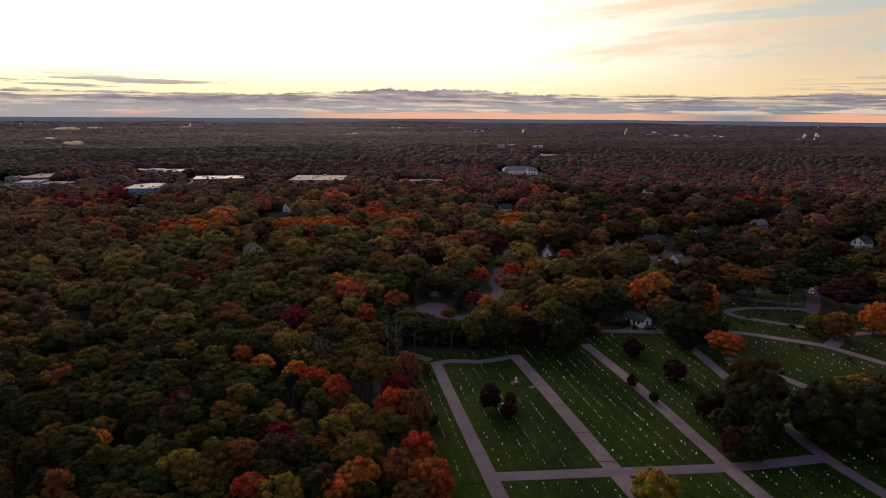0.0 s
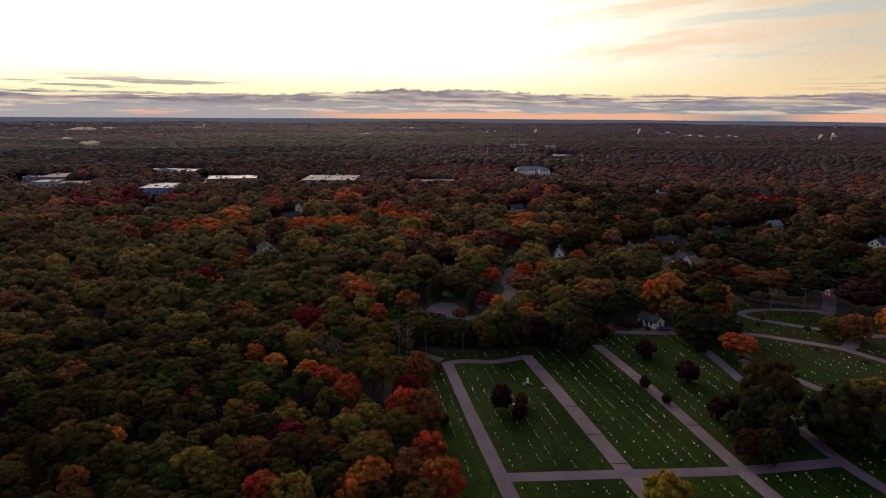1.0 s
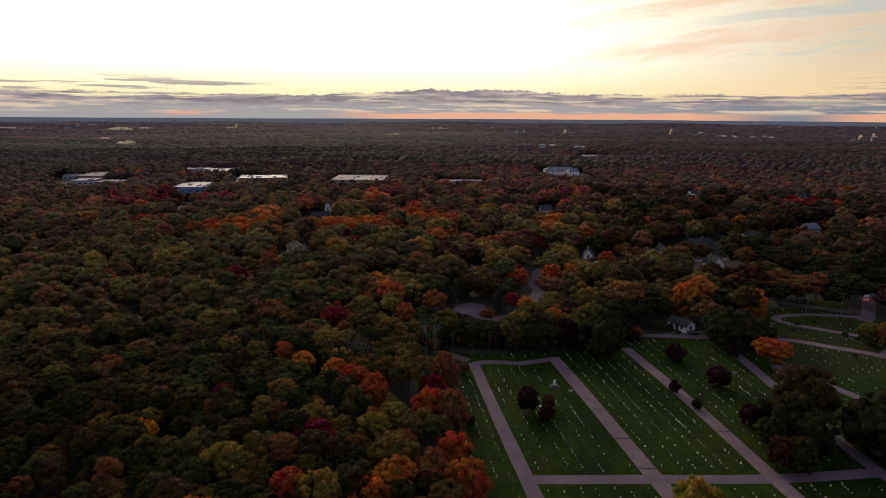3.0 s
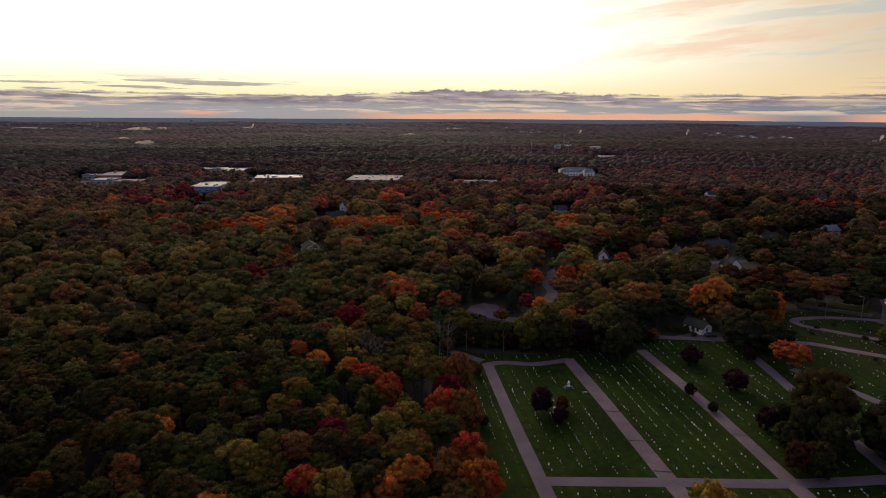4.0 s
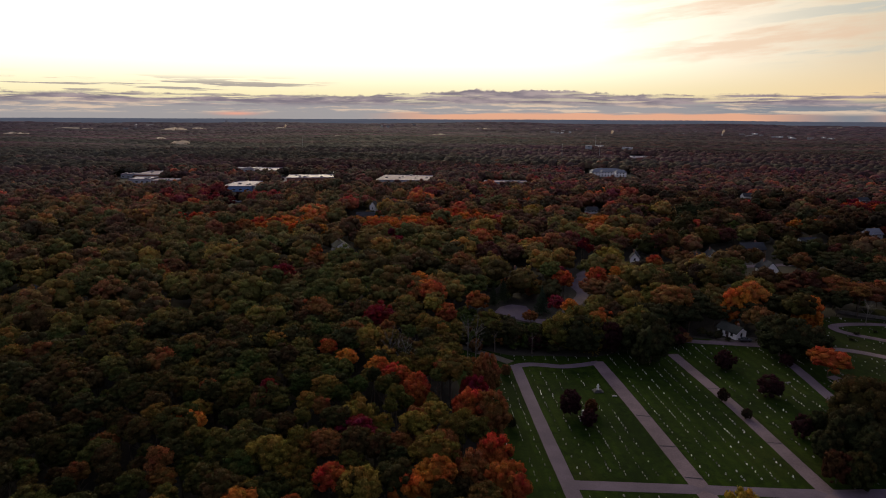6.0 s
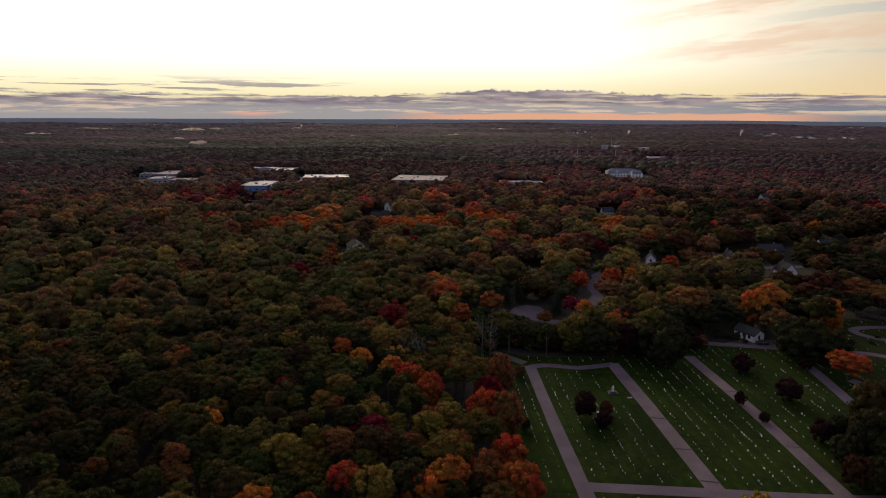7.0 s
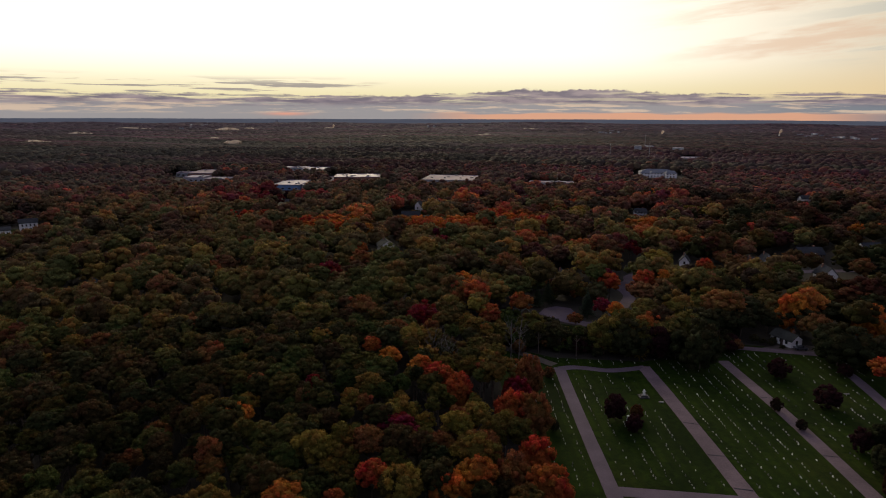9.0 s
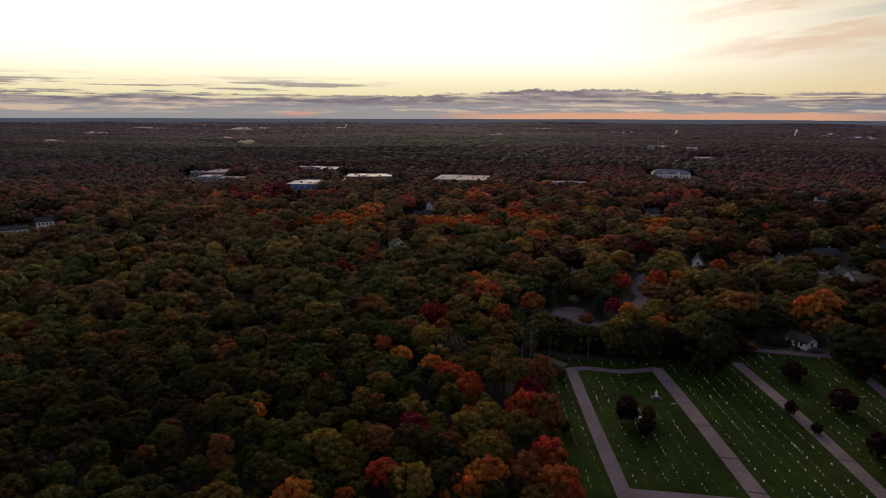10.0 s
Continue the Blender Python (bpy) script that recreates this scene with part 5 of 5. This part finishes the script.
while u < 230:
    v = -60.0
    step = 3.1 if int(u * 7) % 3 else 4.2
    while v < 140:
        p = Vector((-1.9, 191.5)) + SIDE * u + DIR * v
        v += float(rng.choice([1.0, 1.2, 1.3, 1.6, 2.3, 3.4]))
        spots.append((p.x + float(rng.normal(0, 0.12)), p.y, u))
    u += step
spots = np.array(spots)
ok = inside(CEMETERY, spots[:, 0], spots[:, 1]) & (spots[:, 1] > 100) & (spots[:, 1] < 262)
for half, line in ROAD_LINES.values():
    ok &= ~near_line(line, spots[:, 0], spots[:, 1], half + 1.3)
for x, y, r, h, c in LAWN_TREES:
    ok &= np.hypot(spots[:, 0] - x, spots[:, 1] - y) > 1.5
ok &= np.hypot(spots[:, 0] - 22.8, spots[:, 1] - 175) > 4.5
dens = np.where(spots[:, 1] > 226, 0.55, np.where(spots[:, 0] > 95, 0.6, 0.95))
ok &= rng.random(len(spots)) < dens * (0.6 + 0.6 * wander(spots[:, 0], spots[:, 1], 0.09, 21))
spots = spots[ok]
spots = spots[np.argsort(np.hypot(spots[:, 0] * 0.6, spots[:, 1]))]
turn0 = math.degrees(math.atan2(SIDE.y, SIDE.x)) + 90
far_v, far_f, fb = [], [], 0
for i, (x, y, _) in enumerate(spots):
    kind = int(rng.choice([0, 0, 1, 1, 1, 2]))
    tone = int(rng.choice([0, 0, 0, 0, 0, 1, 2, 2, 2]))
    t, b = STONES[tone][kind]
    s = float(rng.uniform(0.34, 0.56))
    tw = turn0 + float(rng.normal(0, 4))
    if i < 300:
        top = empty("gravestone", x, y, 0.03, tw)
        top.scale = (s,) * 3
        part("tablet", t, None, top)
        part("base", b, None, top)
        tagged(top, ("grey granite gravestone standing in the mown grass", "white marble gravestone standing in the mown grass",
                     "dark granite gravestone standing in the mown grass")[tone], "gravestone", "gravestones in rows")
    else:
        m = pose(x, y, 0.03, 0, 0, tw) @ Matrix.Scale(s, 4)
        for me in (t, b):
            far_v += [m @ q.co for q in me.vertices]
            far_f += [([fb + j for j in p.vertices], tone) for p in me.polygons]
            fb += len(me.vertices)
me = mesh_from("gravestones", far_v, [f for f, _ in far_f], [GRANITE, MARBLE, DARK_GRANITE], face_mat=[k for _, k in far_f])
tagged(new("gravestones", me), "rows of small grey and white gravestones on the far lawn", "gravestone", kind="stuff")

# a white figure on a stepped dark base
bm = bmesh.new()
box(bm, -1.7, 1.7, -1.4, 1.4, -0.05, 0.35, bevel=0.05)
box(bm, -1.1, 1.1, -0.9, 0.9, 0.35, 0.8, bevel=0.05)
ped = part("monument_base", bm, DARK_GRANITE)
ped.matrix_basis = pose(22.8, 175, 0.03, 0, 0, 12) @ Matrix.Scale(0.85, 4)
tagged(ped, "dark stepped granite base of a cemetery monument", "monument")
bm = bmesh.new()
cone(bm, 0.75, 0.42, (0, 0, 0), (0, 0, 1.7), 10)
cone(bm, 0.42, 0.5, (0, 0, 1.7), (0, 0, 2.5), 10)
bmesh.ops.create_icosphere(bm, subdivisions=2, radius=0.33, matrix=Matrix.Translation((0, 0, 2.8)))
box(bm, -0.85, 0.85, -0.2, 0.2, 1.6, 1.9, bevel=0.08)
st = part("statue", bm, MARBLE)
st.matrix_basis = pose(22.8, 175, 0.71, 0, 0, 12) @ Matrix.Scale(0.58, 4)
tagged(st, "white marble statue on a dark stepped base", "statue")
ob = part("marker", boxed(-0.35, 0.35, -0.35, 0.35, 0, 2.3, bevel=0.06), MARBLE)
ob.matrix_basis = pose(17.0, 157.5, 0.03, 0, 0, 12)
tagged(ob, "white upright marble pillar in the grass", "gravestone")
for x, y, tw in ((27.3, 172.2, 12), (81.6, 189.6, 20)):
    ob = part("stone_bench", boxed(-0.7, 0.7, -0.22, 0.22, 0, 0.4, bevel=0.05), GRANITE)
    ob.matrix_basis = pose(x, y, 0.03, 0, 0, tw)
    tagged(ob, "low white stone bench beside the lane", "bench")

# the dark wall at the cemetery's back
for i in range(12):
    t0 = i / 12
    x, y = 130 + (154.7 - 130) * t0, 267.9 + (256 - 267.9) * t0
    ob = part("wall_section", boxed(-1.15, 1.15, -0.3, 0.3, -0.1, 1.3, bevel=0.06), STONEWALL)
    ob.matrix_basis = pose(x + 1.0, y - 0.5, 0, 0, 0, -26)
    tagged(ob, "dark fieldstone cemetery wall section", "wall", kind="structure")


# ---- vehicles and lamps ----
def wheel_mesh():
    bm = bmesh.new()
    cone(bm, 0.33, 0.33, (0, -0.11, 0), (0, 0.11, 0), 14)
    me = bpy.data.meshes.new("wheel")
    bm.to_mesh(me)
    bm.free()
    me.materials.append(RUBBER)
    return me


WHEEL = wheel_mesh()


def car(x, y, turn, paint_mat, label, lights=False, van=False):
    c = empty("van" if van else "car", x, y, 0.08, turn)
    l, w = (2.6, 1.0) if van else (2.2, 0.88)
    bm = bmesh.new()
    box(bm, -l, l, -w, w, 0.3, 1.0 if not van else 1.3, bevel=0.14)
    part("body", bm, paint_mat, c)
    if van:
        part("cabin", boxed(-l + 0.05, l - 0.9, -w + 0.06, w - 0.06, 1.2, 2.35, bevel=0.16), paint_mat, c)
        part("windscreen", boxed(l - 1.0, l - 0.86, -w + 0.15, w - 0.15, 1.35, 2.1), GLASS, c)
    else:
        part("cabin", boxed(-1.45, 0.85, -w + 0.12, w - 0.12, 0.92, 1.48, bevel=0.2), GLASS, c)
        part("roof", boxed(-1.15, 0.5, -w + 0.2, w - 0.2, 1.42, 1.52, bevel=0.03), paint_mat, c)
    for sx in (-1, 1):
        for sy in (-1, 1):
            wh = part("wheel", WHEEL, RUBBER, c)
            wh.location = (sx * l * 0.62, sy * (w - 0.08), 0.33)
    for sy in (-1, 1):
        part("tail_light", boxed(-l - 0.03, -l + 0.1, sy * w * 0.72 - 0.22, sy * w * 0.72 + 0.22, 0.68, 0.98), TAIL if lights else DOOR, c)
        part("headlight", boxed(l - 0.1, l + 0.03, sy * w * 0.72 - 0.16, sy * w * 0.72 + 0.16, 0.62, 0.8), TRIM, c)
    tagged(c, label, "car")


car(172.5, 277, 62, CAR_PAINTS[0], "white van with lit red tail lights on the street", True, True)
car(177, 271.5, 55, CAR_PAINTS[0], "white car parked beside the street")
car(185, 266, 20, CAR_PAINTS[1], "silver car parked beside the street")
car(192, 268, 20, CAR_PAINTS[2], "dark car parked beside the street")
car(90, 226.5, 10, CAR_PAINTS[0], "white car parked in the shed yard")
car(80.5, 225.6, 8, CAR_PAINTS[2], "dark car parked by the shed")
car(0.5, 286, 60, CAR_PAINTS[0], "white car parked by the small house")
car(131, 361, 20, CAR_PAINTS[0], "white car parked on the side street")
car(122, 300, 80, CAR_PAINTS[1], "silver car parked before the tall house")
car(127, 303, 80, CAR_PAINTS[0], "white car parked before the tall house")
car(12, 231, 10, CAR_PAINTS[0], "white car parked near the close")
car(-211, 228, 50, CAR_PAINTS[2], "dark car parked before the small grey house")
r = random.Random(4)
for cx, cy, n, tw in ((-54, 677, 12, 3), (0, 682, 10, 3), (105, 832, 14, 3), (-20, 700, 12, 3), (-270, 560, 5, 25), (-212, 677, 6, 25), (-405, 621, 5, 33)):
    for i in range(n):
        if r.random() < 0.8:
            c, s = math.cos(radians(tw)), math.sin(radians(tw))
            o = (i - n / 2) * 3.0
            k = r.randrange(4)
            car(cx + o * c, cy + o * s, tw + 90, CAR_PAINTS[k], ("white", "silver", "dark", "red")[k] + " car parked in the yard of the far halls")


def pole_lamp(x, y, h, turn=0.0, lit=True):
    p = empty("street_lamp", x, y, 0, turn)
    bm = bmesh.new()
    cone(bm, 0.11, 0.07, (0, 0, 0), (0, 0, h), 6)
    part("pole", bm, STEEL, p)
    bm = bmesh.new()
    cone(bm, 0.05, 0.04, (0, 0, h - 0.1), (1.5, 0, h + 0.15), 5)
    part("arm", bm, STEEL, p)
    part("lamp_head", boxed(1.3, 1.85, -0.14, 0.14, h + 0.04, h + 0.2, bevel=0.04), LAMP if lit else STEEL, p)
    tagged(p, "grey steel street lamp with a lit head" if lit else "grey steel street lamp, unlit", "street lamp")


for x, y, h, lit in ((149.5, 254.5, 9, False), (184, 262, 8, False), (-235, 725, 12, True), (-255, 612, 10, True), (-60, 742, 12, False), (-20, 742, 12, False),
                     (20, 752, 12, True), (70, 800, 12, True), (105, 805, 12, False), (130, 815, 12, True), (-150, 735, 12, False), (-470, 690, 10, True),
                     (55, 410, 11, True), (38, 300, 9, False), (-13, 221, 4, True), (125, 352, 9, True)):
    pole_lamp(x, y, h, float(rng.uniform(0, 360)), lit)


# ---- bare trees ----
def bare_tree(x, y, h, mat, label):
    r = random.Random(int(x * 3 + y))
    b = empty("bare_tree", x, y, 0)
    bm = bmesh.new()
    cone(bm, 0.2, 0.07, (0, 0, 0), (0.2, 0, h * 0.8), 6)
    part("trunk", bm, mat, b)
    for i in range(16):
        a, z = r.uniform(0, 6.28), h * r.uniform(0.3, 0.78)
        o = h * r.uniform(0.14, 0.3)
        e = Vector((o * math.cos(a), o * math.sin(a), z + h * r.uniform(0.15, 0.35)))
        bm = bmesh.new()
        cone(bm, 0.07, 0.02, (0.1, 0, z), e, 4)
        for k in range(5):
            q = Vector((0.1, 0, z)).lerp(e, r.uniform(0.4, 0.95))
            cone(bm, 0.03, 0.01, q, q + Vector((r.uniform(-0.9, 0.9), r.uniform(-0.9, 0.9), r.uniform(0.4, 1.4))), 3)
        part("limb", bm, mat, b)
    tagged(b, label, "tree")


bare_tree(134, 252, 11, PALE_BARK, "leafless pale tree beside the loop road")
for x, y in ((-38, 176), (-35, 173), (-41, 179), (-18, 194), (-15, 190)):
    bare_tree(x, y, 14.5, PALE_BARK, "leafless grey tree at the edge of the wood")

# ---- far off: mist over the woods, towers and town buildings ----
def mist_bank(x, y, w, d, h):
    bm = bmesh.new()
    bmesh.ops.create_icosphere(bm, subdivisions=3, radius=1.0)
    for v in bm.verts:
        k = 1 + 0.55 * noise.noise(v.co * 1.7 + Vector((x, y, 0)) * 0.013) + 0.3 * noise.noise(v.co * 4.1 + Vector((y, x, 0)) * 0.02)
        v.co = Vector((v.co.x * w * k, v.co.y * d * k, max(v.co.z, -0.2) * h * k))
    ob = part("mist_bank", bm, MIST)
    for p in ob.data.polygons:
        p.use_smooth = True
    ob.matrix_basis = pose(x, y, float(rise(x, y)), 0, 0, -math.degrees(math.atan2(x, y)))
    tagged(ob, "pale beige bank of ground mist over the treetops", "mist")


def polar(a, d):
    return d * math.sin(radians(a)), d * math.cos(radians(a))


for a, d, w, h in ((-30.6, 1700, 30, 17), (-32.1, 1950, 24, 16), (-45.0, 1900, 40, 19), (-31.2, 2900, 80, 17), (-29.0, 2950, 50, 17), (-22.4, 3000, 50, 16),
                   (-20.0, 3050, 26, 16), (-17.0, 2080, 70, 15), (-13.5, 2060, 50, 15), (-4.0, 2950, 50, 17), (1.0, 3000, 40, 16), (-8.5, 2300, 60, 15), (24.0, 3400, 90, 17), (-38.5, 3000, 90, 17), (-42, 2600, 60, 16)):
    mist_bank(*polar(a, d), w * 0.85, 26, h * 0.82 if d < 2000 else h * 0.9)


def town_block(x, y, w, h, lit):
    t = empty("town_building", x, y, float(rise(x, y)), -math.degrees(math.atan2(x, y)))
    part("wall", boxed(-w / 2, w / 2, -6, 6, -2, h, bevel=0.2), PANEL_WALL, t)
    part("roof", boxed(-w / 2 + 0.4, w / 2 - 0.4, -5.6, 5.6, h - 0.2, h + 0.5), ROOF_WHITE, t)
    part("window", boxed(-w * 0.16, w * 0.16, -6.1, -5.9, h - 2.6, h - 1.4), TOWN if lit else GLASS, t)
    tagged(t, "far pale building above the treetops" + (" with lit windows" if lit else ""), "building")


r = random.Random(9)
for a0, a1, d, n in ((2.0, 5.5, 2700, 9), (17.5, 24.0, 2500, 16), (13.0, 15.0, 2700, 4), (29.0, 31.5, 2500, 3), (3, 9, 1500, 4), (-40, -30, 3300, 6), (-27, -10, 3500, 8)):
    for _ in range(n):
        x, y = polar(r.uniform(a0, a1), d * r.uniform(0.9, 1.1))
        town_block(x, y, r.uniform(8, 22), r.uniform(13, 18), r.random() < 0.4)


def stack(a, d, h):
    x, y = polar(a, d)
    t = empty("chimney_stack", x, y, float(rise(x, y)))
    bm = bmesh.new()
    cone(bm, 3.2, 2.0, (0, 0, -2), (0, 0, h * 0.6), 10)
    part("shaft", bm, TRIM, t)
    bm = bmesh.new()
    for k in range(4):
        bmesh.ops.create_icosphere(bm, subdivisions=2, radius=2.2 + k * 0.9, matrix=Matrix.Translation((k * 1.6, 0, h * 0.6 + 2 + k * 3.6)))
    part("steam", bm, MIST, t)
    tagged(t, "far white chimney stack with a puff of steam", "chimney")


for a, d, h in ((16.2, 2500, 30), (30.7, 2300, 28), (29.9, 2300, 22), (7.2, 2500, 18), (-22.0, 3000, 18)):
    stack(a, d, h)


def water_tower(a, d):
    x, y = polar(a, d)
    t = empty("water_tower", x, y, float(rise(x, y)))
    bm = bmesh.new()
    cone(bm, 2.2, 1.6, (0, 0, -2), (0, 0, 24), 10)
    part("column", bm, TRIM, t)
    bm = bmesh.new()
    bmesh.ops.create_uvsphere(bm, u_segments=20, v_segments=12, radius=6.5, matrix=Matrix.Translation((0, 0, 27)) @ Matrix.Diagonal((1, 1, 0.75, 1)))
    part("tank", bm, ROOF_WHITE, t)
    tagged(t, "far white water tower with a rounded tank", "water tower")


water_tower(30.9, 3500)
for a, d, h in ((5.9, 1500, 38), (6.3, 1150, 34), (-20.5, 1500, 32), (3.0, 1150, 30)):
    x, y = polar(a, d)
    t = empty("lattice_mast", x, y, float(rise(x, y)))
    bm = bmesh.new()
    cone(bm, 0.7, 0.25, (0, 0, -1), (0, 0, h), 5)
    part("mast", bm, STEEL, t)
    part("beacon", boxed(-0.4, 0.4, -0.4, 0.4, h, h + 0.9, bevel=0.1), TRIM, t)
    tagged(t, "slim grey mast rising over the woods", "mast")
